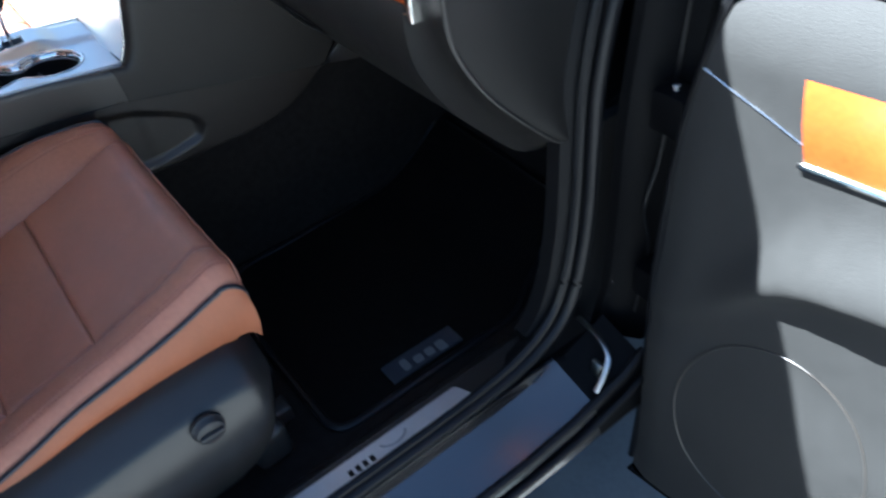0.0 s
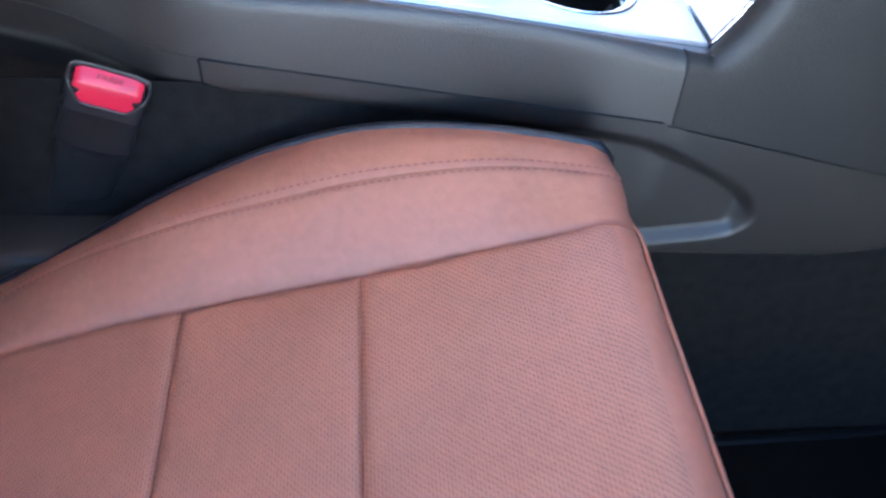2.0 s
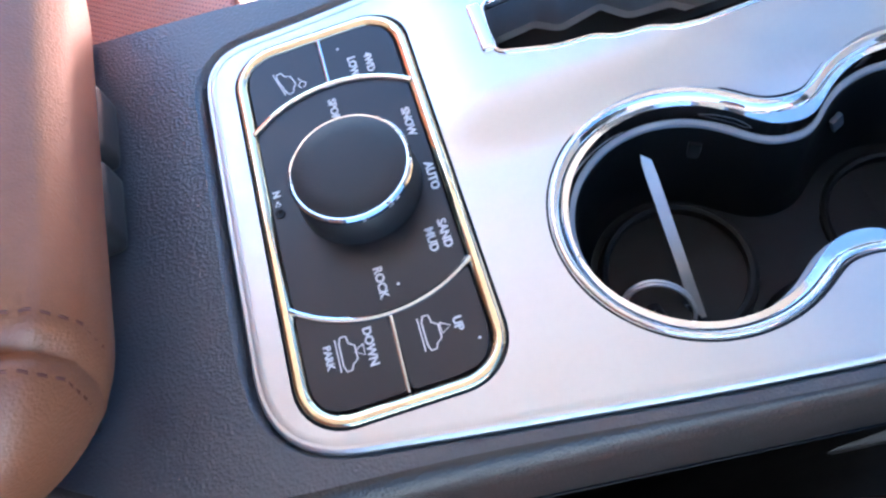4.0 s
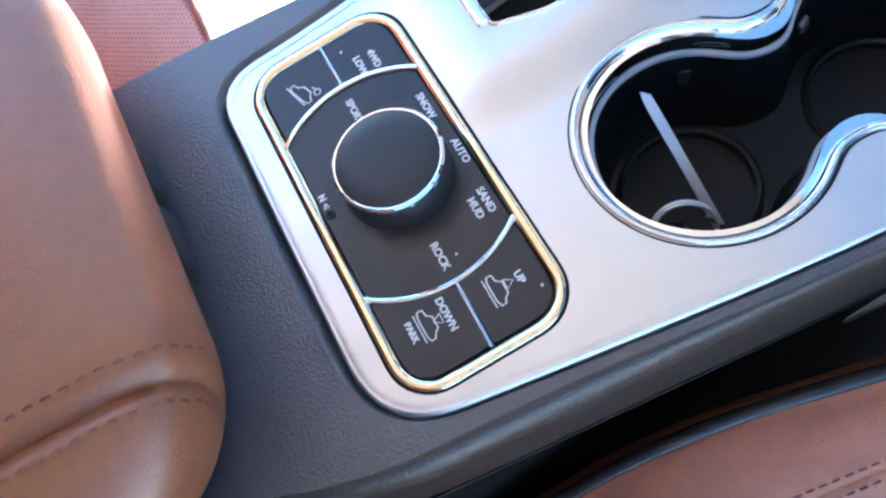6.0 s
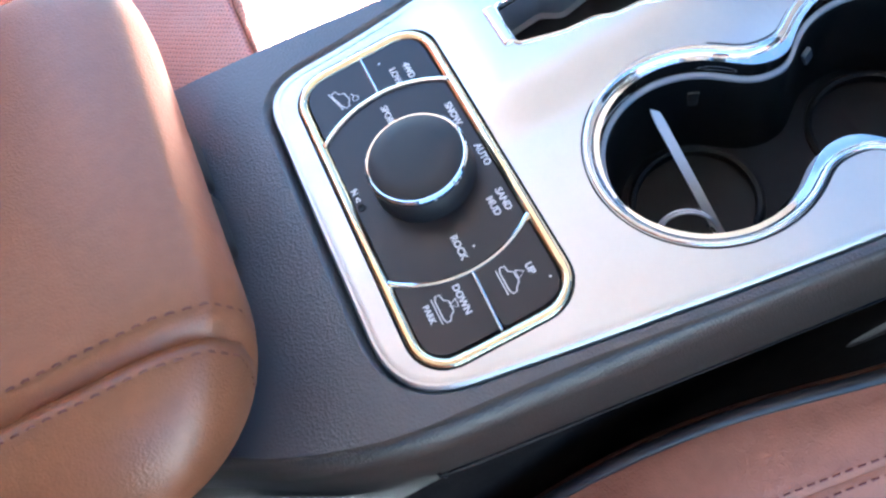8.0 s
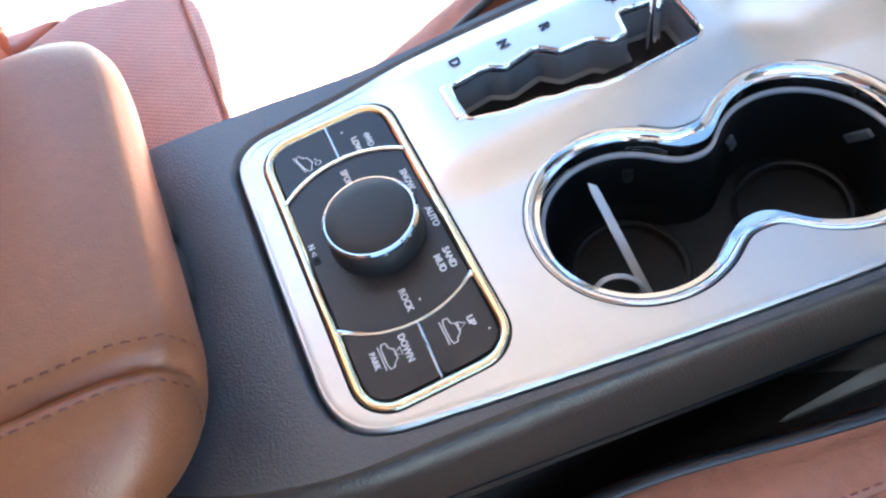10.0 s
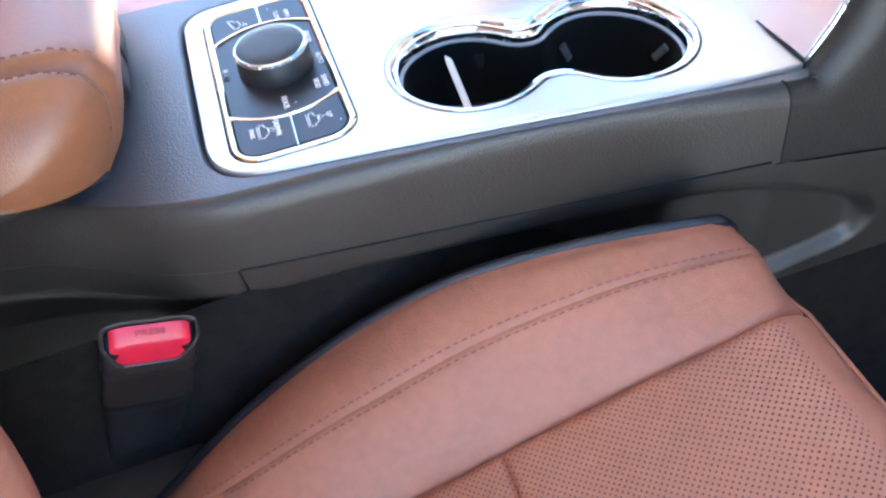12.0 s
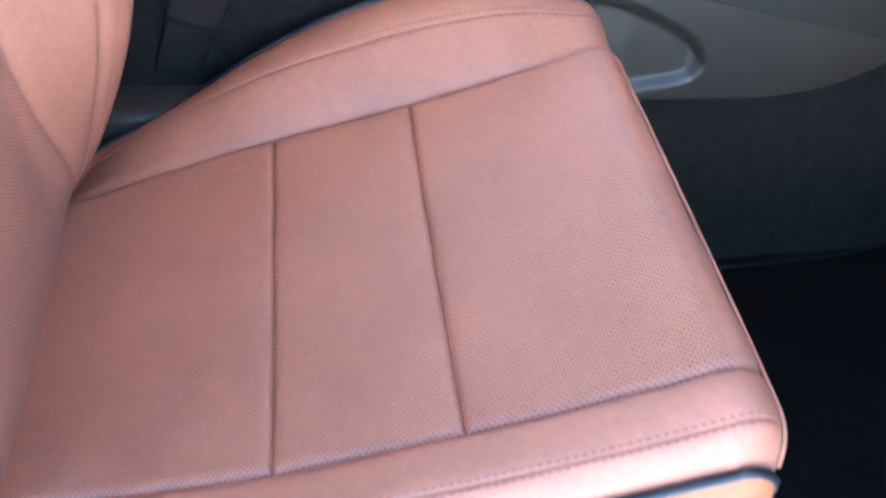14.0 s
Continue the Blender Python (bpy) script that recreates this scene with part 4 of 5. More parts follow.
def centre_console():
    console = thing("centre_console", (0.1, MID, 0.30), "black grained centre console with silver shift panel and cup holders", "centre console")

    # top deck round the silver panel and back under the armrest
    def deck(x, y):
        return flat_z(x, y) - 0.0015
    rim = [(x, DECK_EDGE(x) + drawn(x)) for x in steps(-0.50, 0.368, 44)] + [(x, FAR_EDGE(x)) for x in reversed(steps(-0.50, 0.368, 44))]
    # the deck dips into a groove round the panel, wider on the far and rear sides
    around = dense(OUTLINE, 0.004)
    away = round_grow(around, 0.001)

    def beside(i, r):
        (px, py), (qx, qy) = around[i], away[i]
        wide = 0.0034 + 0.0046 * max(0.0, min(1.0, (py + 0.045) / 0.05)) * max(0.0, min(1.0, (0.30 - px) / 0.1))
        return px + (qx - px) * 1000 * wide * r, py + (qy - py) * 1000 * wide * r
    hole = [beside(i, 1.0) for i in range(len(around))]
    part("deck", plate(rim, [hole], deck, 0.02, 0.02), deck_mat, console, "black leather-grained deck")

    def groove(u, v):
        x, y = beside(u, (1.02, 0.85, 0.6, 0.42, 0.3)[v])
        return Vector((x, y, deck(x, y) + (0.0, -0.0004, -0.0024, -0.0052, -0.009)[v]))
    part("panel_groove", sheet(groove, range(len(around)), range(5), close_u=True), deck_mat, console, "rounded groove round the panel")

    # near flank: roll-over, upper side, shadow step, lower side with a storage hollow
    def flank(u, v):
        x = u
        top = flat_z(x) - 0.0015
        edge, ys, sz = DECK_EDGE(x) + drawn(x), side_y(max(x, -0.07)) + drawn(x), seam_z(x)
        back = max(0.0, min(1.0, (-0.05 - x) / 0.12))
        if v <= 1.0:
            a = v * math.pi / 2
            y = edge + (ys - edge) * math.sin(a)
            z = top - (0.016 + 0.012 * back) * (1 - math.cos(a))
        elif v <= 2.0:
            t = v - 1
            y, z = ys, (top - 0.016 - 0.012 * back) * (1 - t) + sz * t
        elif v <= 2.25:
            t = (v - 2) / 0.25
            y, z = ys + step(x) * t, sz - 0.002 * t
        else:
            t = (v - 2.25) / 1.75
            bottom = low(x)
            z = (sz - 0.002) * (1 - t) + bottom * t
            y = ys - 0.3 * drawn(x) * min(1.0, 4 * t) + step(x) + 0.014 * t + 0.010 * max(0.0, (t - 0.93) / 0.07) ** 2
            y += hollow(x, z)
        return Vector((x, y, z))

    def step(x):
        return 0.0016 * max(0.0, min(1.0, (0.352 - x) / 0.016))
    low = spline([(-0.5, 0.55), (0.0, 0.572), (0.3, 0.578), (0.5, 0.578), (0.58, 0.580), (0.656, 0.596), (0.705, 0.621), (0.75, 0.653), (0.82, 0.703), (0.92, 0.74)])

    def hollow(x, z):
        # a shallow slot, deepest under its upper edge, that ends in a rounded nose
        if x > 0.472:
            return 0.0
        top, bottom = HOLLOW_TOP(x), HOLLOW_LOW(x)
        nose = (0.474 - x) * 1.1

        def ease(d, w):
            e = max(0.0, min(1.0, d / w))
            return e * e * (3 - 2 * e)
        depth = 0.010 + 0.008 * max(0.0, min(1.0, (z - bottom) / max(0.01, top - bottom)))
        return depth * ease(top - z, 0.026) * ease(z - bottom, 0.020) * ease(nose, 0.036)
    def side_end(v):
        return 0.3285 + 0.0045 * v
    flank_vs = steps(0, 1, 10) + steps(1, 2, 4)[1:] + steps(2, 2.25, 3)[1:]
    part("side", sheet(lambda u, v: flank(-0.5 + (0.5 + side_end(v)) * u, v), steps(0, 1, 60), flank_vs), plastic, console, "black grained console side", 30)
    part("lower_side", sheet(flank, steps(-0.5, -0.067, 22) + steps(-0.067, 0.1, 8)[1:] + steps(0.1, 0.36, 50)[1:] + steps(0.36, 0.50, 60)[1:] + steps(0.50, 0.92, 50)[1:], steps(2.25, 4, 60)), plastic, console, "black grained lower side with storage hollow", 30)
    # joints between the mouldings
    gap = [Vector((x, side_y(x) - 0.0004, seam_z(x) + 0.0005)) for x in steps(-0.066, 0.330, 24)]
    part("joint", tube(gap, 0.0009, 6), plastic_deep, console)
    part("joint", tube([flank(side_end(v), v) + Vector((0.0009, 0.0008, -0.0004)) for v in steps(0, 2, 24)], 0.0012, 6), plastic_deep, console)
    part("joint", tube([flank(-0.067, v) + Vector((0, -0.0004, 0)) for v in steps(2.26, 3.4, 30)], 0.0011, 6), plastic_deep, console)
    # far flank
    part("far_side", sheet(lambda u, v: (u, FAR_EDGE(u) + (-0.0015, 0.0045, 0.0075, 0.0075)[v], (flat_z(u) - 0.002, flat_z(u) - 0.008, flat_z(u) - 0.03, 0.5)[v]), steps(-0.5, 0.8, 20), range(4)), deck_mat, console)
    part("rear_face", block((-0.54, -0.05, 0.32), (-0.495, 0.21, 0.85), 0.01), plastic_plain, console)

    # centre stack rising to the dash: silver face, dark shoulders
    def stack_edge(z):
        return spline([(0.834, 0.357), (0.87, 0.376), (0.93, 0.392), (1.02, 0.42), (1.15, 0.48)])(z)
    face = lambda u, v: Vector((stack_edge(u) - 0.004 * math.sin(math.pi * (v + 0.076) / 0.27), v, u))
    part("stack_face", sheet(face, steps(0.8345, 1.15, 24), steps(-0.074, 0.194, 16)), silver, console, "satin silver stack face")
    part("stack_recess", sheet(lambda u, v: Vector((stack_edge(0.93 + 0.05 * u * math.sin(v)) - 0.0065 + 0.005 * u, 0.06 + 0.085 * u * math.cos(v), 0.93 + 0.05 * u * math.sin(v))), steps(0.75, 1, 3), steps(0, math.tau, 40)), chrome, console)
    part("stack_trim", tube([Vector((stack_edge(z) + 0.001, -0.0755, z)) for z in steps(0.834, 1.15, 24)], 0.0022, 8), steel, console, "thin bright trim line")
    part("stack_joint", tube([(0.3568, y, 0.8352) for y in steps(-0.0765, 0.196, 12)], 0.0016, 6), plastic_deep, console, "dark joint line")
    # the side of the stack: its rounded shoulder runs on from the deck's edge and sweeps up
    edge_run = curve_through([(0.3295, flat_z(0.3295) - 0.0015), (0.345, flat_z(0.345) - 0.0015), (0.3555, 0.8345), (0.3655, 0.846), (0.377, 0.870), (0.393, 0.93), (0.421, 1.02), (0.481, 1.15)], 8)
    n_run = len(edge_run)

    def cheek(u, v):
        p, a, b = edge_run[u], edge_run[max(0, u - 1)], edge_run[min(n_run - 1, u + 1)]
        way = (b - a).normalized()
        out = Vector((way.y, -way.x))
        turn = max(0.0, min(1.0, out.x))
        inner = -0.0905 + 0.0140 * turn
        reach = 0.085 + 0.36 * turn
        if v <= 1.0:
            t = v * math.pi / 2
            y, d = inner + (-0.0985 - inner) * math.sin(t), (0.016 + 0.008 * turn) * (1 - math.cos(t))
        else:
            d = 0.016 + 0.008 * turn + reach * (v - 1) ** 1.6
            y = -0.0985 - 0.006 * min(1.0, d / 0.3)
        q = p + out * d
        q.x = max(q.x, 0.3295 + 0.006 * min(1.0, d / 0.07))
        return Vector((q.x, y, max(q.y, seam_z(max(q.x, 0.3365)) - 0.003)))
    part("stack_cheek", sheet(cheek, range(n_run), steps(0, 1, 12) + steps(1, 2, 14)[1:]), shaded_plastic, console, "black grained stack side, darkened for dash shade")
    part("stack_cheek", sheet(lambda u, v: (stack_edge(u) + (0.001, 0.02, 0.46)[v], (0.196, 0.212, 0.226)[v], u), steps(0.70, 1.15, 12), range(3)), plastic, console)

    # silver shift panel
    gate_hole = round_grow(rounded(GATE, 0.003, 3), 0.0016)
    cups_hole = eight(0.0038, WAIST)
    bez_hole = round_rect(-0.0462, -0.0416, 0.0438, 0.1612, 0.0228)
    panel = part("shift_panel", plate(OUTLINE, [bez_hole, cups_hole, gate_hole], lambda x, y: panel_z(x, y) + 0.0008, 0.006, 0.005), silver, console, "satin silver shift panel", 50)
    part("panel_edge", rail(OUTLINE, [(0.0016, -0.0050), (0.0016, -0.0024), (0.0011, -0.0011), (0.0, -0.0002), (-0.0020, 0.0004), (-0.0040, 0.0005)], lambda x, y: panel_z(x, y) + 0.0006), silver, panel)

    # cup wells: chrome ring, pale lip, dark well, pads
    def ring_z(x, y):
        return flat_z(x, y)
    part("cup_ring", rail(eight(0.0, WAIST), [(0.0046, 0.0002), (0.0042, 0.0017), (0.0031, 0.0022), (0.0017, 0.0014), (0.0000, -0.0006), (-0.0012, -0.0036)], ring_z, 0.0025), chrome, console, "chrome cup-holder ring", 60)
    part("waist_web", plate(eight(0.0008, WAIST), [eight(-0.0034)], lambda x, y: flat_z(x, y) - 0.0022 - 0.10 * max(0.0, 0.0335 - abs(y - 0.0032)), 0.001, 0.004), chrome, console, "broad chrome at the waist", 60)
    part("ring_gap", rail(eight(0.0, WAIST), [(0.0060, 0.0009), (0.0053, 0.0012), (0.0042, 0.0004)], ring_z, 0.0025), plastic_deep, console)
    part("ring_wall", rail(eight(-0.0012), [(0.0, -0.0036), (-0.0022, -0.0080), (-0.0028, -0.0130)], ring_z, 0.0025), chrome, console, "chrome inner wall", 60)
    part("cup_lip", rail(eight(-0.0038), [(0.0, -0.0128), (-0.0020, -0.0134), (-0.0022, -0.0152)], ring_z, 0.0025), clear_lip, console, "pale translucent lip")
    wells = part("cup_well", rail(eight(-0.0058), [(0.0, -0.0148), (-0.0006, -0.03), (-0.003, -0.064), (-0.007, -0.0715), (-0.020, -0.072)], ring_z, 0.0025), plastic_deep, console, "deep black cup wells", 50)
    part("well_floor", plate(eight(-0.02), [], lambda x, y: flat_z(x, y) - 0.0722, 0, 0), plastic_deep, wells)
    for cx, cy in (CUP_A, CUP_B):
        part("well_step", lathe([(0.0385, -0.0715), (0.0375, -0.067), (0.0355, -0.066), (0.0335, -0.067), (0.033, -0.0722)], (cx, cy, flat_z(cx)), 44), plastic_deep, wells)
    for (cx, cy), angles in ((CUP_B, ((12, 36), (112, -28))), (CUP_A, ((62, 0),))):
        for a, lean in angles:
            t = radians(a)
            pad = block((-0.0014, -0.0032, -0.0112), (0.0014, 0.0032, 0.0112), 0.0010)
            bmesh.ops.transform(pad, matrix=pose(cx + (CUP_R - 0.0062) * math.cos(t), cy + (CUP_R - 0.0062) * math.sin(t), flat_z(cx) - 0.039, lean, -4, a), verts=pad.verts)
            part("grip_pad", pad, fob_mat if a == 62 else pad_mat, wells, "small cup grip pad")

    # shift gate: bright rim, stepped dark slot
    slot = round_grow(rounded(GATE, 0.003, 3), 0.0008)
    rise = lambda x, y: panel_z(x, y)
    part("gate_rim", rail(slot, [(0.0022, 0.0006), (0.0017, 0.0019), (0.0006, 0.0022), (-0.0003, 0.0012), (-0.0006, -0.003)], rise, 0.002), chrome, console, "bright shift-gate rim", 60)
    part("gate_end", block((0.0735, 0.1075, panel_z(0.078, 0.12) - 0.004), (0.0812, 0.1385, panel_z(0.078, 0.12) + 0.0026), 0.0026, 4), chrome, console, "thick bright rim end")
    gate = part("gate_wall", rail(slot, [(-0.0004, -0.0035), (-0.0006, -0.024), (-0.004, -0.025)], rise, 0.002), gate_mat, console, "dark stepped shift slot")
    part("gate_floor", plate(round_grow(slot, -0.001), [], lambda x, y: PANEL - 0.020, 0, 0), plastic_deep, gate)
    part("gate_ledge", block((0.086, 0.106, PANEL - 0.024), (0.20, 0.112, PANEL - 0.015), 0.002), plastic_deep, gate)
    for text, x, y in (("D", 0.092, 0.1530), ("N", 0.125, 0.1500), ("R", 0.154, 0.1490), ("P", 0.200, 0.1460)):
        part("letter", words(text, 0.0098, (x, y, panel_z(x, y) + 0.0014), bold=0.0003), print_dark, panel)

    # gear lever
    lever = part("gear_lever", tube([(0.210, 0.112, PANEL - 0.016), (0.212, 0.112, 0.90), (0.216, 0.112, 0.935)], [0.0045, 0.004, 0.0045], 12), chrome, console, "chrome lever rod")
    part("collar", lathe([(0.008, 0.0), (0.012, 0.003), (0.012, 0.010), (0.008, 0.014)], (0.215, 0.112, 0.928), 20), chrome, lever)
    grip = tube([(0.217, 0.112, 0.938), (0.222, 0.112, 0.96), (0.230, 0.112, 0.99), (0.236, 0.112, 1.015), (0.238, 0.112, 1.028)], [0.012, 0.018, 0.022, 0.020, 0.008], 18)
    part("grip", grip, plastic_plain, lever, "dark leather-wrapped lever grip")

    # ---- drive-mode switch pad ----
    pad_rim = round_rect(-0.0448, -0.0402, 0.0424, 0.1598, 0.0215)
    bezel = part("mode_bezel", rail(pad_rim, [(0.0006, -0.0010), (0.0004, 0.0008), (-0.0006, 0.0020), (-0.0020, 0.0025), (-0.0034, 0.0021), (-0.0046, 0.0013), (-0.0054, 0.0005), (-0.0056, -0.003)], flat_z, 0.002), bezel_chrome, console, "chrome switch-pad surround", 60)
    part("bezel_gap", rail(round_rect(-0.0462, -0.0416, 0.0438, 0.1612, 0.0228), [(0.0004, 0.0002), (-0.0010, 0.0012), (-0.0020, 0.0000)], flat_z, 0.002), plastic_deep, bezel)
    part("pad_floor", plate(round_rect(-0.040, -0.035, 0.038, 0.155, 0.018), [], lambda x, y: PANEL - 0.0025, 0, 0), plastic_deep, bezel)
    cx, cy, R = 0.0, 0.0625, 0.0622

    def disc(r, n=40):
        # the dial plate: a circle cut by the pad's straight sides
        lo, hi = -0.0392, 0.0362
        pts = []
        for i in range(n):
            t = math.tau * i / n
            pts.append((min(hi, max(lo, cx + r * math.cos(t))), cy + r * math.sin(t)))
        return pts
    part("dial_plate", plate(disc(R - 0.0014, 90), [], lambda x, y: PANEL + 0.0006, 0.003, 0), button_mat, console, "black dial plate with white mode words")
    # chrome arcs and dividers
    for s in (1, -1):
        arc = [(cx + R * math.sin(t), cy - s * R * math.cos(t), PANEL + 0.0008) for t in steps(-math.asin(0.0405 / R), math.asin(0.0380 / R), 24)]
        part("chrome_arc", tube(arc, 0.0015, 8), chrome, bezel)
    part("divider", tube([(0.0, 0.0, PANEL + 0.0006), (-0.0008, -0.0345, PANEL + 0.0006)], 0.0009, 8), chrome, bezel)
    part("divider", tube([(0.0, 0.125, PANEL + 0.0006), (0.0, 0.1545, PANEL + 0.0006)], 0.0010, 8), chrome, bezel)

    # four corner keys
    def key(x0, x1, y_far, sign):
        pts = []
        for x in steps(x0, x1, 8):
            pts.append((x, cy - sign * math.sqrt(max(0, (R + 0.0016) ** 2 - (x - cx) ** 2))))
        pts += [(x1, y_far), (x0, y_far)]
        return rounded(pts, [0.004] * 9 + [0.016 if x1 > 0.01 else 0.003, 0.003 if x1 > 0.01 else 0.016], 4)
    keys = {}
    for label, x0, x1, y_far, sign in (("lower_key", 0.0008, 0.0360, -0.0338, 1), ("lower_key", -0.0388, -0.0010, -0.0338, 1),
                                       ("upper_key", 0.0012, 0.0358, 0.1535, -1), ("upper_key", -0.0385, -0.0012, 0.1535, -1)):
        keys[(label, x0 > 0)] = part(label, plate(key(x0, x1, y_far, sign), [], lambda x, y: PANEL + 0.0012, 0.004, 0), button_mat, console, "black push key with white print")
    Z = PANEL + 0.0016
    def printed(parent, *bms):
        for bm in bms:
            part("print", bm, print_mat, parent, "white printed mark", 80)
    plate_ob = [o for o in console.children if o.name.startswith("dial_plate")][0]
    W = 0.0053
    ZP = PANEL + 0.0010
    printed(plate_ob, words("SNOW", W, (0.0310, 0.0890, ZP)), words("AUTO", W, (0.0335, 0.0570, ZP)), words("SAND", W, (0.0312, 0.0275, ZP)), words("MUD", W, (0.0250, 0.0265, ZP)),
            words("ROCK", W, (-0.0005, 0.0148, ZP)), words("SPORT", W, (-0.001, 0.1080, ZP)), words("N", W * 0.9, (-0.0362, 0.0735, ZP)),
            stroke([(-0.0014, 0.0), (0.0014, 0.0012), (0.0014, -0.0012), (-0.0014, 0.0)], 0.0007, (-0.0362, 0.0685, ZP)))
    part("pin_hole", lathe([(0.0006, -0.001), (0.0009, 0.0003), (0.0022, 0.0006), (0.0024, 0.0)], (-0.0362, 0.0630, PANEL + 0.0007), 14), plastic_deep, plate_ob)

    def car_mark(at, tilt=0.0, wheels=True):
        body = [(-0.0075, -0.0012), (-0.0072, 0.0012), (-0.0040, 0.0016), (-0.0022, 0.0040), (0.0036, 0.0040), (0.0056, 0.0016), (0.0074, 0.0010), (0.0076, -0.0012), (0.0050, -0.0022), (-0.0050, -0.0022), (-0.0075, -0.0012)]
        c, s = math.cos(radians(tilt)), math.sin(radians(tilt))
        return stroke([(x * c - y * s, x * s + y * c) for x, y in body], 0.0007, at)

    def lines(at, *pairs):
        return join(*[stroke(p, 0.0006, at) for p in pairs])
    tri = [(-0.0024, -0.0018), (0.0024, -0.0018), (0.0, 0.0022), (-0.0024, -0.0018)]
    printed(keys[("lower_key", True)], words("UP", W * 0.95, (0.0252, -0.0135, Z)), car_mark((0.0135, -0.0135, Z)), stroke(tri, 0.0006, (0.0200, -0.0132, Z)),
            lines((0.0135, -0.0135, Z), [(-0.0072, -0.0036), (0.0072, -0.0036)]))
    printed(keys[("lower_key", False)], words("DOWN", W * 0.95, (-0.0110, -0.0112, Z)), words("PARK", W * 0.8, (-0.0285, -0.0105, Z)), car_mark((-0.0210, -0.0110, Z)),
            stroke([(x, -y) for x, y in tri], 0.0006, (-0.0155, -0.0115, Z)), lines((-0.0210, -0.0110, Z), [(-0.0072, -0.0036), (0.0072, -0.0036)]))
    printed(keys[("upper_key", True)], words("4WD", W * 1.0, (0.0216, 0.1300, Z)), words("LOW", W * 1.0, (0.0135, 0.1305, Z)))
    printed(keys[("upper_key", False)], car_mark((-0.0205, 0.1340, Z), 18), lines((-0.0205, 0.1340, Z), [(-0.008, -0.0052), (0.0072, -0.0012)]),
            stroke([(0.0018 * math.cos(t), 0.0018 * math.sin(t)) for t in steps(0, 6.0, 10)], 0.0006, (-0.0125, 0.1300, Z)),
            lines((-0.0150, 0.1330, Z), [(-0.0014, 0.0010), (0.0004, 0.0024)]))
    speck = [(0.0318, -0.0222, Z), (0.0065, 0.0115, ZP), (0.0085, 0.1440, Z)]
    for p in speck:
        part("dust_speck", lathe([(0.0002, 0.0), (0.0007, 0.0002), (0.0002, 0.0004)], p, 6), print_mat, console, "stray speck of dust")

    # rotary knob
    r = 0.0271
    knob = part("mode_knob", lathe([(r + 0.0012, 0.0), (r + 0.0009, 0.004), (r, 0.0150), (r - 0.0004, 0.0155)], (cx + 0.0015, cy + 0.0005, PANEL + 0.0007), 64), rubber, console, "black rotary mode knob")
    part("knob_ring", lathe([(r - 0.0004, 0.0152), (r + 0.0003, 0.0160), (r + 0.0001, 0.0178), (r - 0.0010, 0.0189), (r - 0.0018, 0.0188)], (cx + 0.0015, cy + 0.0005, PANEL + 0.0007), 64), chrome, knob, "bright knob ring")
    part("knob_cap", lathe([(r - 0.0016, 0.0186), (r - 0.0028, 0.0197), (r * 0.6, 0.0206), (r * 0.25, 0.0210), (0.001, 0.0211)], (cx + 0.0015, cy + 0.0005, PANEL + 0.0007), 64), rubber, knob, "domed black knob cap")
    return console


def round_grow(pts, r):
    n = len(pts)
    area = sum(a[0] * b[1] - b[0] * a[1] for a, b in zip(pts, pts[1:] + pts[:1]))
    sign = 1 if area > 0 else -1
    out = []
    for i, (x, y) in enumerate(pts):
        a, b = pts[i - 1], pts[(i + 1) % n]
        tx, ty = b[0] - a[0], b[1] - a[1]
        d = math.hypot(tx, ty) or 1
        out.append((x + sign * ty / d * r, y - sign * tx / d * r))
    return out


centre_console()


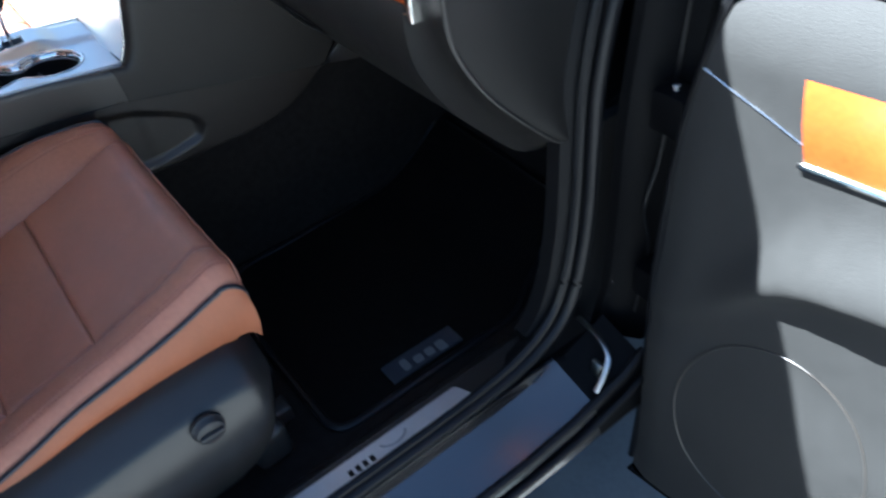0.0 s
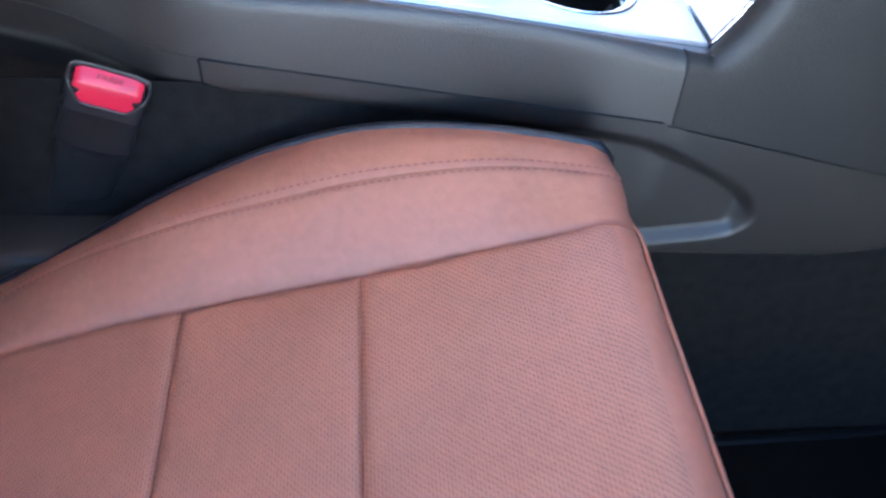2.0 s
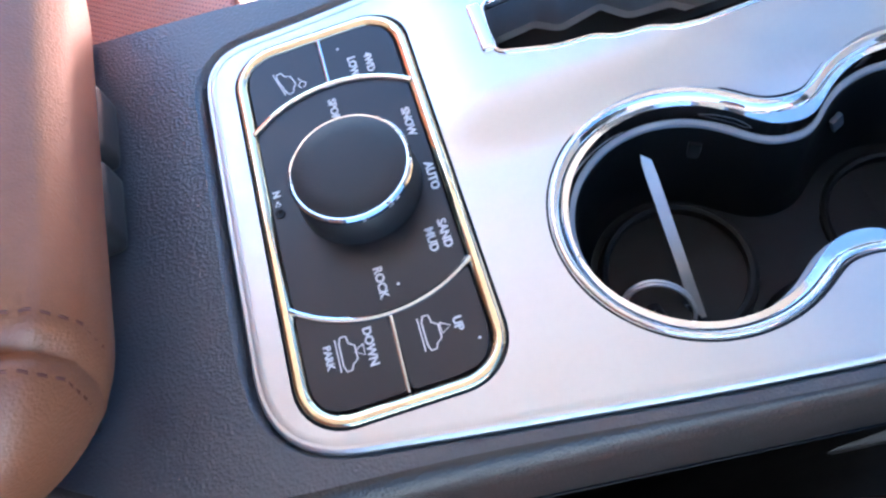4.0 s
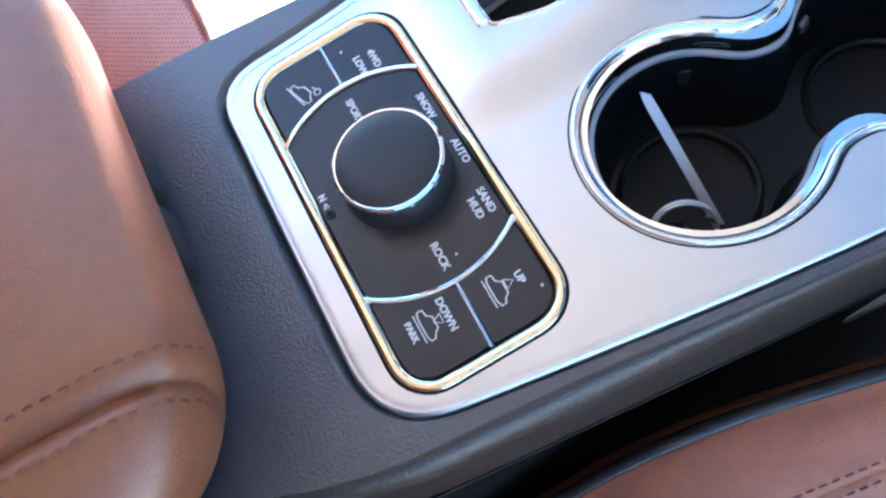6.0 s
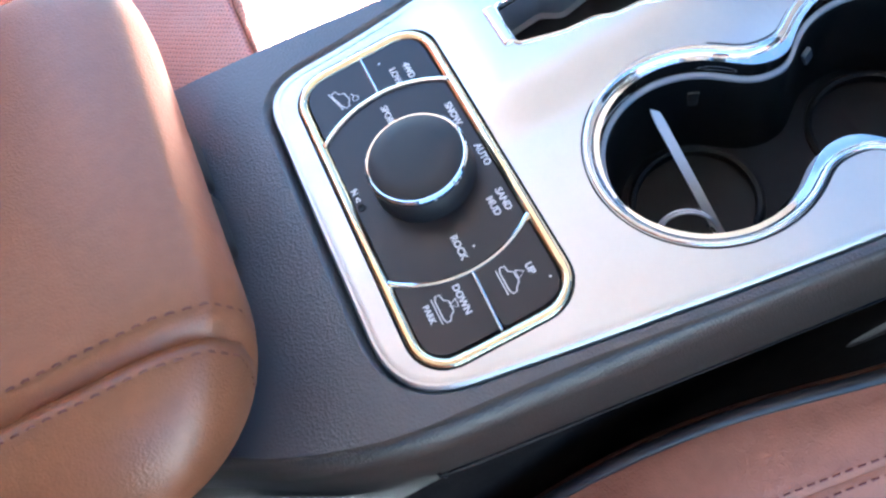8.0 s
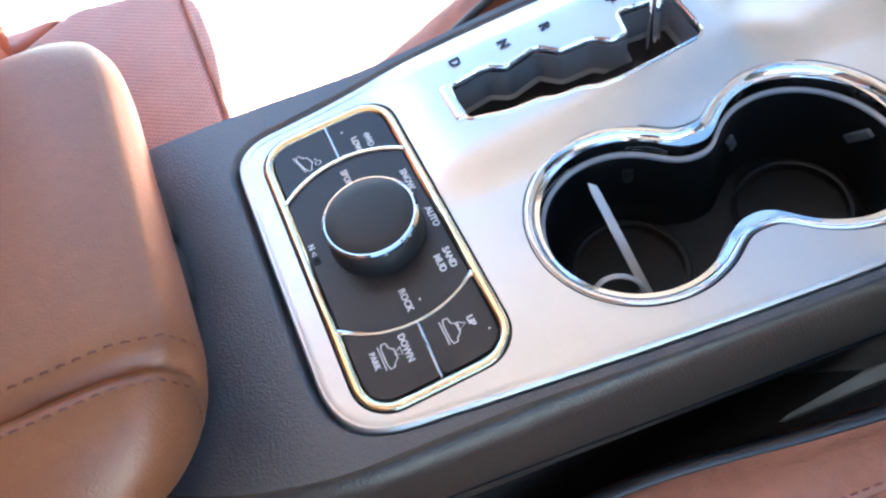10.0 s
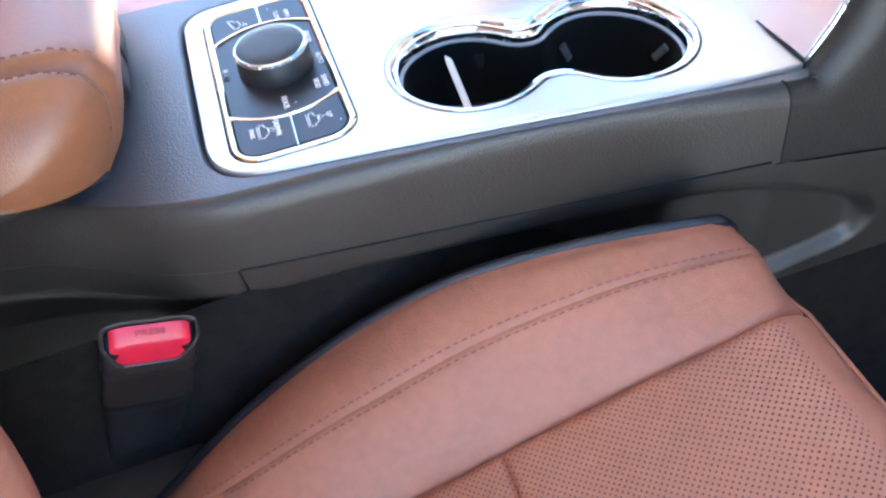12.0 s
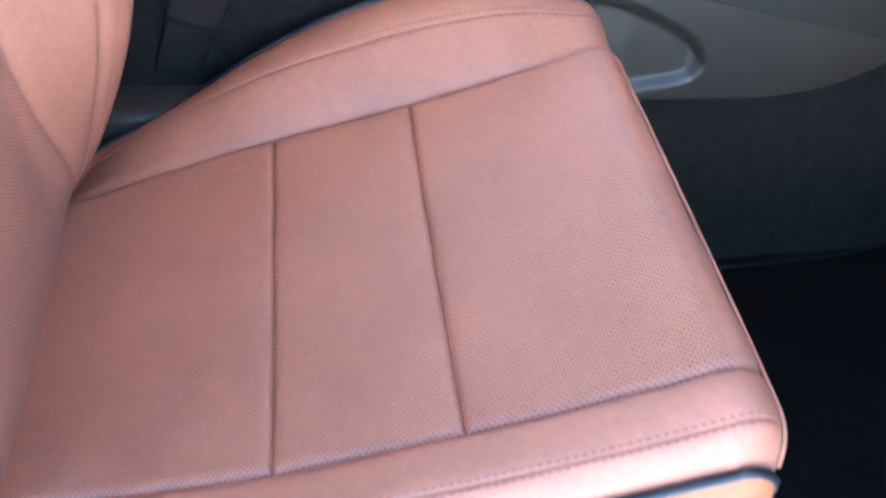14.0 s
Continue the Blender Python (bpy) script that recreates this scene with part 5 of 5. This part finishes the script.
# ---- armrest lid over the console bin ----
def armrest():
    rest = thing("armrest", (-0.28, MID, PANEL), "padded tan leather armrest lid with stitched end", "armrest")
    x1, x0, zb, zt = -0.0925, -0.47, 0.866, 0.955

    def skin(u, v):
        # v: along the width, -1 near .. 1 far; u: round the section from the front skirt over the top to the back
        w = abs(v)
        end = max(0.0, (w - 0.42) / 0.58) if v < 0 else max(0.0, (w - 0.60) / 0.40)
        half = 0.1245 if v < 0 else 0.188
        y = 0.0715 + half * v
        crown = zt - 0.004 * v * v - (0.052 if v < 0 else 0.086) * (1 - math.sqrt(max(0.0, 1 - min(1.0, end) ** (3.0 if v < 0 else 4.0))))
        pull = (0.085 if v < 0 else 0.040) * (1 - math.sqrt(max(0.0, 1 - min(1.0, end) ** 2)))
        front, rear = x1 - pull, x0 + pull
        low = zb - 0.004 * end + (0.034 * (1 - math.sqrt(max(0.0, 1 - min(1.0, end) ** 2.4))) if v < 0 else 0.0)
        rise = crown - low
        path = [(front - 0.024, low), (front - 0.015, low + 0.14 * rise), (front - 0.005, low + 0.40 * rise), (front, low + 0.66 * rise), (front - 0.006, low + 0.86 * rise),
                (front - 0.026, low + 0.965 * rise), (front - 0.075, crown), (rear + 0.08, crown), (rear + 0.02, low + 0.9 * rise), (rear, low + 0.45 * rise), (rear + 0.006, low)]
        x, z = path[u]
        return Vector((x, y, max(z, low + 0.001)))

    def fine(a, b, n, seam_lo, seam_hi, soften=6):
        vs = steps(a, b, n)

        def f(u, v):
            i = min(9, int(u))
            p = skin(i, v).lerp(skin(i + 1, v), u - i)
            d = 9.0
            if seam_lo:
                d = min(d, abs(v - a) * 0.13)
            if seam_hi:
                d = min(d, abs(v - b) * 0.13)
            p.z -= 0.0065 * math.exp(-d / 0.0028)
            p.x -= 0.0045 * math.exp(-d / 0.0028)
            return p
        bm = sheet(f, steps(0, 10, 60), vs)
        for _ in range(soften):
            bmesh.ops.smooth_vert(bm, verts=[v for v in bm.verts if not v.is_boundary], factor=0.5, use_axis_x=True, use_axis_y=True, use_axis_z=True)
        return bm
    seam = -0.615
    part("pad", fine(seam, 1.0, 110, True, False), armrest_leather, rest, "padded tan leather top", 80)
    part("end_cap", fine(-1.0, seam, 40, False, True, 22), armrest_leather, rest, "sewn tan leather end", 80)
    for side in (0.075, -0.070):
        line = []
        for u in steps(1.5, 8, 70):
            i = int(u)
            line.append(skin(i, seam + side).lerp(skin(i + 1, seam + side), u - i) + Vector((0, 0, 0.0006)))
        tagged(part("stitching", stitches(line, 0.0038, 0.003, 0.0007), thread_dark, rest, "maroon thread"), kind="stuff")
    rim_line = []
    for u in steps(1.5, 8, 70):
        i = int(u)
        rim_line.append(skin(i, 0.90).lerp(skin(i + 1, 0.90), u - i) + Vector((0.0004, 0.0004, 0.0006)))
    part("far_seam", tube(rim_line, 0.0012, 6), armrest_leather, rest, "sewn far rim")
    part("tray", block((x0 + 0.10, MID - 0.07, PANEL - 0.012), (x1 - 0.034, MID + 0.11, 0.872), 0.006), plastic_plain, rest, "black armrest underside")
    for y in (0.089, 0.135):
        part("latch", block((x1 - 0.032, y - 0.021, 0.861), (x1 - 0.0125, y + 0.021, 0.884), 0.007, 4), plastic_plain, rest, "black lid latch")
    return rest


armrest()


# ---- buckle beside the seat ----
def seat_belt_buckle():
    buckle = thing("seat_belt_buckle", (-0.17, -0.105, 0.64), "black seat belt buckle with red release button", "seat belt buckle")
    # its own axes: x along the width, y towards the camera side, z up the stalk
    wide, deep, up = Vector((0.977, 0.090, -0.404)), Vector((-0.015, 0.583, 0.093)), Vector((0.630, -0.219, 1.473))
    head = Vector((-0.1314, -0.0882, 0.7909))
    m = Matrix(((wide.x, deep.x, up.x, head.x), (wide.y, deep.y, up.y, head.y), (wide.z, deep.z, up.z, head.z), (0, 0, 0, 1)))

    def put(name, bm, mat, note="", parent=buckle, sharp=45):
        # the head slants towards the seat
        for v in bm.verts:
            v.co.z += (0.32 * v.co.y - 0.0042) * max(0.0, min(1.0, (v.co.z + 0.022) / 0.014))
        bmesh.ops.transform(bm, matrix=m, verts=bm.verts)
        return part(name, bm, mat, parent, note, sharp)

    def dip(c, s):
        # the front wall is cut down for the button, with slanting corners
        return 0.0132 * max(0.0, min(1.0, (0.97 - abs(c) ** 0.42) / 0.42)) if s < 0 else 0.0

    rows = [(0.0, 0.0290, 0.0128), (-0.004, 0.0293, 0.0132), (-0.0225, 0.0290, 0.0131), (-0.0236, 0.0299, 0.0141), (-0.0250, 0.0299, 0.0141), (-0.0262, 0.0291, 0.0133), (-0.0300, 0.0290, 0.0132),
            (-0.0312, 0.0286, 0.0129), (-0.0495, 0.0296, 0.0136), (-0.0508, 0.0298, 0.0138), (-0.0520, 0.0278, 0.0122), (-0.060, 0.0276, 0.0120), (-0.085, 0.0262, 0.0112), (-0.105, 0.0248, 0.0100),
            (-0.118, 0.0236, 0.0092), (-0.123, 0.0224, 0.0080), (-0.125, 0.0190, 0.0060)]

    def body(u, v):
        z, a, b = rows[u]
        t = v * math.tau
        c, s = math.cos(t), math.sin(t)
        sag = 0.003 * (1 - abs(c) ** 0.84) if 7 <= u <= 11 and s < 0 else 0.0
        return Vector((a * math.copysign(abs(c) ** 0.42, c), b * math.copysign(abs(s) ** 0.42, s), z - sag - (dip(c, s) if u < 2 else 0.0)))
    shell = put("housing", sheet(body, range(len(rows)), [i / 64 for i in range(64)], close_v=True), buckle_mat, "worn black buckle housing")
    put("stalk", block((-0.0165, -0.0045, -0.140), (0.0165, 0.0045, -0.122), 0.003), plastic_deep)
    collar = [(0.0287 * math.copysign(abs(math.cos(t)) ** 0.42, math.cos(t)), 0.0127 * math.copysign(abs(math.sin(t)) ** 0.42, math.sin(t)), -dip(math.cos(t), math.sin(t))) for t in steps(0, math.tau, 64)[:-1]]
    put("rim", tube(collar, 0.0015, 8, closed=True), plastic_plain, "greyish rim, lighter than the housing", parent=shell)
    put("mouth", block((-0.0268, -0.0095, -0.022), (0.0268, 0.0112, -0.0025), 0.002), plastic_deep, parent=shell)
    # the red button wraps over the near edge and tapers below
    def button(u, v):
        ring = [(0.0104, -0.004), (0.0098, 0.0008), (0.0084, 0.0018), (-0.0060, 0.0018), (-0.0076, 0.0008), (-0.0092, -0.0026), (-0.0110, -0.0070), (-0.0118, -0.0115), (-0.0118, -0.0150)][v]
        taper = 1.0 if v < 5 else (0.97, 0.84, 0.69, 0.64)[v - 5]
        return Vector((0.0243 * taper * u, ring[0] * (1 - 0.10 * u ** 10), ring[1] - 0.0020 * u ** 8))
    red = put("button", sheet(button, [-1, -.97, -.9, -.75, -.4, 0, .4, .75, .9, .97, 1], range(9)), red_plastic, "red release button", sharp=32)
    word = words("PRESS", 0.0074, pose(0, 0, 0), thick=0.0004, bold=0.0001)
    bmesh.ops.transform(word, matrix=pose(0.0, 0.0010, 0.00175), verts=word.verts)
    put("word", word, shaded_red, "word in darker red for its debossed shade", red)
    return buckle


seat_belt_buckle()
part("belt_boot", block((-0.36, -0.128, 0.55), (-0.150, -0.040, 0.620), 0.012, 3), plastic_plain, [o for o in scene.objects if o.name == "passenger_seat"][0], "black plastic boot beside the console")


# ---- things lying in the cup well ----
def cup_things():
    a, b = Vector((0.1282, 0.0465, 0.8385)), Vector((0.1343, -0.0235, 0.7812))
    way = (b - a).normalized()
    side = Vector((1, 0, 0))
    side = (side - side.dot(way) * way).normalized()
    nrm = side.cross(way)
    bm = bmesh.new()
    rows = []
    for s, w in ((0.0, 0.0), (0.004, 0.0024), (0.010, 0.0027), (1.0, 0.0027)):
        p = a + way * (s if s < 0.5 else (b - a).length)
        rows.append([bm.verts.new(p + side * w * i - side * (0.0015 if s == 0 else 0) + nrm * 0.0007 * j) for i, j in ((-1, -1), (1, -1), (1, 1), (-1, 1))])
    for p, q in zip(rows, rows[1:]):
        for k in range(4):
            bm.faces.new((p[k], p[(k + 1) % 4], q[(k + 1) % 4], q[k]))
    bm.faces.new(rows[0])
    bm.faces.new(rows[-1])
    single("metal_strip", bm, tread_mat, "thin flat metal strip leaning in the cup holder", "metal strip")

    ring = thing("key_ring", (0.105, -0.005, 0.79), "steel split ring with black key fob in the cup holder", "key ring")
    centre = Vector((0.1105, -0.0185, 0.8130))
    u, w = Vector((0.93, -0.36, 0.0)).normalized(), Vector((0.10, 0.55, 0.83)).normalized()
    for k, r in ((0, 0.0160), (1, 0.0153)):
        part("loop", tube([centre + u * (r * math.cos(t)) + w * (r * math.sin(t)) + Vector((0, -0.0010 * k, 0)) for t in steps(0, math.tau, 40)[:-1]], 0.0009, 6, closed=True), tread_mat, ring, "thin steel ring")
    part("fob", tube([(0.1100, -0.0130, 0.8040), (0.1115, -0.0200, 0.7970), (0.1150, -0.0290, 0.7890)], [0.004, 0.0062, 0.0060], 12), fob_mat, ring, "black key fob")
    part("clip", tube([(0.1225, -0.0190, 0.8130), (0.1270, -0.0230, 0.8060), (0.1310, -0.0270, 0.7990)], 0.0009, 6), steel, ring)


cup_things()


# ---- dashboard ----
def dashboard():
    dash = thing("dashboard", (0.85, MID, 0.75), "black soft dashboard with glovebox, wood strip and bright trim", "dashboard")
    # face in section: (x, z) from the top pad down to the underside
    face = [(1.05, 1.175), (0.80, 1.180), (0.66, 1.165), (0.61, 1.14), (0.595, 1.115), (0.588, 1.095), (0.583, 1.080), (0.581, 1.049), (0.592, 0.984), (0.637, 0.902), (0.711, 0.815), (0.79, 0.745), (0.90, 0.74), (1.25, 0.80)]
    n = len(face)

    def f(u, v):
        i = min(n - 2, int(v))
        t = v - i
        a, b, c, d = (Vector(face[max(0, min(n - 1, k))]) for k in (i - 1, i, i + 1, i + 2))
        p = 0.5 * ((2 * b) + (c - a) * t + (2 * a - 5 * b + 4 * c - d) * t * t + (3 * b - a - 3 * c + d) * t ** 3)
        return Vector((p.x, u, p.y))
    vs = steps(0, n - 1, (n - 1) * 4)
    part("top_pad", sheet(f, steps(-0.765, 0.96, 30), [v for v in vs if v <= 5.0]), plastic_dash, dash, "black grained dash top")
    box = part("glovebox", sheet(f, steps(-0.757, -0.112, 24), [v for v in vs if v >= 6.0]), plastic_dash, dash, "dark grained glovebox door")
    part("lower_panel", sheet(f, steps(0.235, 0.96, 16), [v for v in vs if v >= 5.0]), plastic_dash, dash)
    # the recess behind the wood strip, and the strip with its bright lines
    part("strip_bed", sheet(f, steps(-0.765, -0.10, 16), [v for v in vs if 4.9 <= v <= 6.1]), plastic_deep, dash)
    strip = part("wood_strip", sheet(lambda u, v: Vector((0.5815 + 0.012 * (v ** 2) + 0.0, u, 1.088 + 0.016 * v)), steps(-0.772, -0.12, 20), steps(-1, 1, 8)), wood, dash, "glossy red-brown wood trim strip")
    part("bright_line", tube([(0.5855, y, 1.069) for y in steps(-0.776, -0.12, 10)], 0.0035, 8), chrome, strip, "bright lower trim line")
    part("strip_end", block((0.578, -0.782, 1.063), (0.600, -0.770, 1.112), 0.003), chrome, strip, "bright trim end")
    vent = part("vent_surround", block((0.585, -0.770, 1.103), (0.64, -0.60, 1.150), 0.008), silver, dash, "silver vent surround")
    part("vent_mouth", block((0.580, -0.745, 1.112), (0.60, -0.625, 1.142), 0.003), plastic_deep, vent)
    for i in range(4):
        part("slat", block((0.577, -0.742, 1.115 + 0.007 * i), (0.598, -0.628, 1.1165 + 0.007 * i), 0.0005, 1), plastic_plain, vent)
    # glovebox latch
    def latch_ring(u, v):
        t = math.tau * v
        a, b, out = [(0.072, 0.026, 0.001), (0.066, 0.021, 0.005), (0.058, 0.015, 0.0035), (0.052, 0.011, -0.004), (0.0, 0.0, -0.004)][u]
        y, z = -0.335 + 1.25 * a * math.copysign(abs(math.cos(t)) ** 0.7, math.cos(t)), 0.912 + b * math.sin(t)
        return Vector((face_x(z) - out, y, z))
    face_x = spline([(0.815, 0.711), (0.88, 0.6525), (0.902, 0.637), (0.93, 0.618), (0.984, 0.592)])
    latch = part("latch", sheet(latch_ring, range(5), [i / 40 for i in range(40)], close_v=True), plastic_deep, box, "dark recessed glovebox latch")
    part("latch_lip", tube([Vector((face_x(0.897) - 0.006, y, 0.897 + 0.004 * ((y + 0.335) / 0.05) ** 2)) for y in steps(-0.400, -0.270, 12)], 0.0026, 6), plastic_plain, latch, "slim grey latch lip")
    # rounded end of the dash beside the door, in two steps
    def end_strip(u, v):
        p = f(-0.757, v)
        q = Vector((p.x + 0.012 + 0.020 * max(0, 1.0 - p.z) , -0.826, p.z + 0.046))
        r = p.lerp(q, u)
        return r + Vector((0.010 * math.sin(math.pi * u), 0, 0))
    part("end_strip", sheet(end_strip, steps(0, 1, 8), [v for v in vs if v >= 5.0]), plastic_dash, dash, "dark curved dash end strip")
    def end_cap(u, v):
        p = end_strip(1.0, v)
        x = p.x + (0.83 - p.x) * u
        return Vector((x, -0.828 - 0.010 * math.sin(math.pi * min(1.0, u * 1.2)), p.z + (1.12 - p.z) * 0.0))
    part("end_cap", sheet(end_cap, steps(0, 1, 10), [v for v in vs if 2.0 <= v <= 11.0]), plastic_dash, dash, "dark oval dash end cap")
    part("end_joint", tube([end_strip(1.0, v) + Vector((0.002, -0.004, 0)) for v in vs if 4.0 <= v <= 11.0], 0.0035, 8), plastic_plain, dash)
    part("underside", block((0.80, -0.75, 0.742), (1.30, 0.90, 0.752), 0.003), plastic_deep, dash)
    return dash


dashboard()


# ---- open passenger door ----
def car_door(car):
    p0, d = Vector((0.815, -0.975, 0)), Vector((0.10, -0.995, 0)).normalized()
    inn = Vector((d.y, -d.x, 0))       # towards the seat

    def at(s, z, out):
        return p0 + d * s + Vector((0, 0, z)) + inn * out
    ledge = spline([(0.0, 0.575), (0.08, 0.58), (0.15, 0.64), (0.22, 0.72), (0.30, 0.775), (0.45, 0.80), (1.2, 0.81)])

    def relief(s, z):
        above = z - ledge(s)
        grow = max(0.0, min(1.0, (s - 0.10) / 0.25))
        swell = 0.006 + 0.045 * grow * grow * (3 - 2 * grow)
        if above >= 0:
            out = swell * math.exp(-(above / 0.075) ** 2)
        else:
            out = swell * math.exp(-(above / 0.028) ** 2) + 0.010 * math.exp(-((z - 0.36) / 0.16) ** 4)
        fall = max(0.0, (z - 1.02) / 0.10)
        edge = max(0.0, 0.10 - s) / 0.05
        return out - 0.05 * fall * fall - 0.012 * edge * edge
    front = spline([(0.04, 0.040), (0.20, 0.048), (0.30, 0.050), (0.45, 0.046), (0.62, 0.044), (0.90, 0.060), (1.12, 0.100)])

    def f(u, v):
        s = front(v) + (1.15 - front(v)) * u
        return at(s, v, relief(s, v))
    us = [i / 60 for i in range(13)] + steps(0.2, 1, 70)[1:]
    door = part("door", sheet(f, us, steps(0.05, 1.12, 120)), door_mat, car, "open door with dark grained inner panel", 50)
    part("door_skin", sheet(lambda u, v: at(0.03 + 1.12 * u, v, -0.13 - 0.02 * math.sin(math.pi * (v - 0.2) / 0.9)), steps(0, 1, 20), steps(0.04, 1.12, 12)), paint, door, "black painted outer skin")
    part("front_edge", sheet(lambda u, v: at(front(v) - 0.004 * math.sin(math.pi * u), v, -0.02 - 0.11 * u), steps(0, 1, 6), steps(0.04, 1.12, 24)), shaded_paint, door, "door edge in black darkened for shade")
    part("edge_seal", tube([at(front(z) - 0.010, z, -0.026) for z in steps(0.06, 1.12, 34)], 0.009, 8), seal_mat, door, "black rubber seal")
    part("bottom_edge", sheet(lambda u, v: at(0.04 + 1.11 * u, 0.05 - 0.012 * math.sin(math.pi * v), 0.005 - 0.135 * v), steps(0, 1, 20), steps(0, 1, 5)), paint, door)
    part("rear_edge", sheet(lambda u, v: at(1.15, u, -0.13 * v), steps(0.05, 1.10, 10), steps(0, 1, 3)), paint, door)
    part("belt_edge", sheet(lambda u, v: at(0.10 + 1.05 * u, 1.12, -0.045 - 0.085 * v), steps(0, 1, 12), steps(0, 1, 3)), plastic_plain, door)
    line = [at(s, z, relief(s, z) + 0.001) for s, z in ((0.075, 1.003), (0.12, 0.988), (0.17, 0.970), (0.225, 0.948))]
    part("trim_line", tube(line, 0.0018, 6), steel, door, "thin bright trim line")

    def inlay(u, v):
        s, z = 0.203 + 0.022 * v + u * 0.62, 1.034 - 0.105 * v + 0.02 * u
        return at(s, z, relief(s, z) + 0.006 * math.sin(math.pi * min(1, max(0, v))) + 0.003)
    part("wood_inlay", sheet(inlay, steps(0, 1, 40), steps(0, 1, 8)), wood, door, "glossy red-brown wood inlay")
    part("inlay_line", tube([inlay(u, 1.04) for u in steps(-0.01, 1, 40)], 0.005, 8), chrome, door, "bright line under the inlay")
    oval = [(0.28 + 0.16 * math.cos(t), 0.385 + 0.215 * math.sin(t)) for t in steps(0, math.tau, 64)[:-1]]
    part("pocket_line", tube([at(s, max(z, 0.12), relief(s, max(z, 0.12)) + 0.0005) for s, z in oval], 0.0018, 6, closed=True), plastic_plain, door, "raised pocket outline")


car_door(CAR)
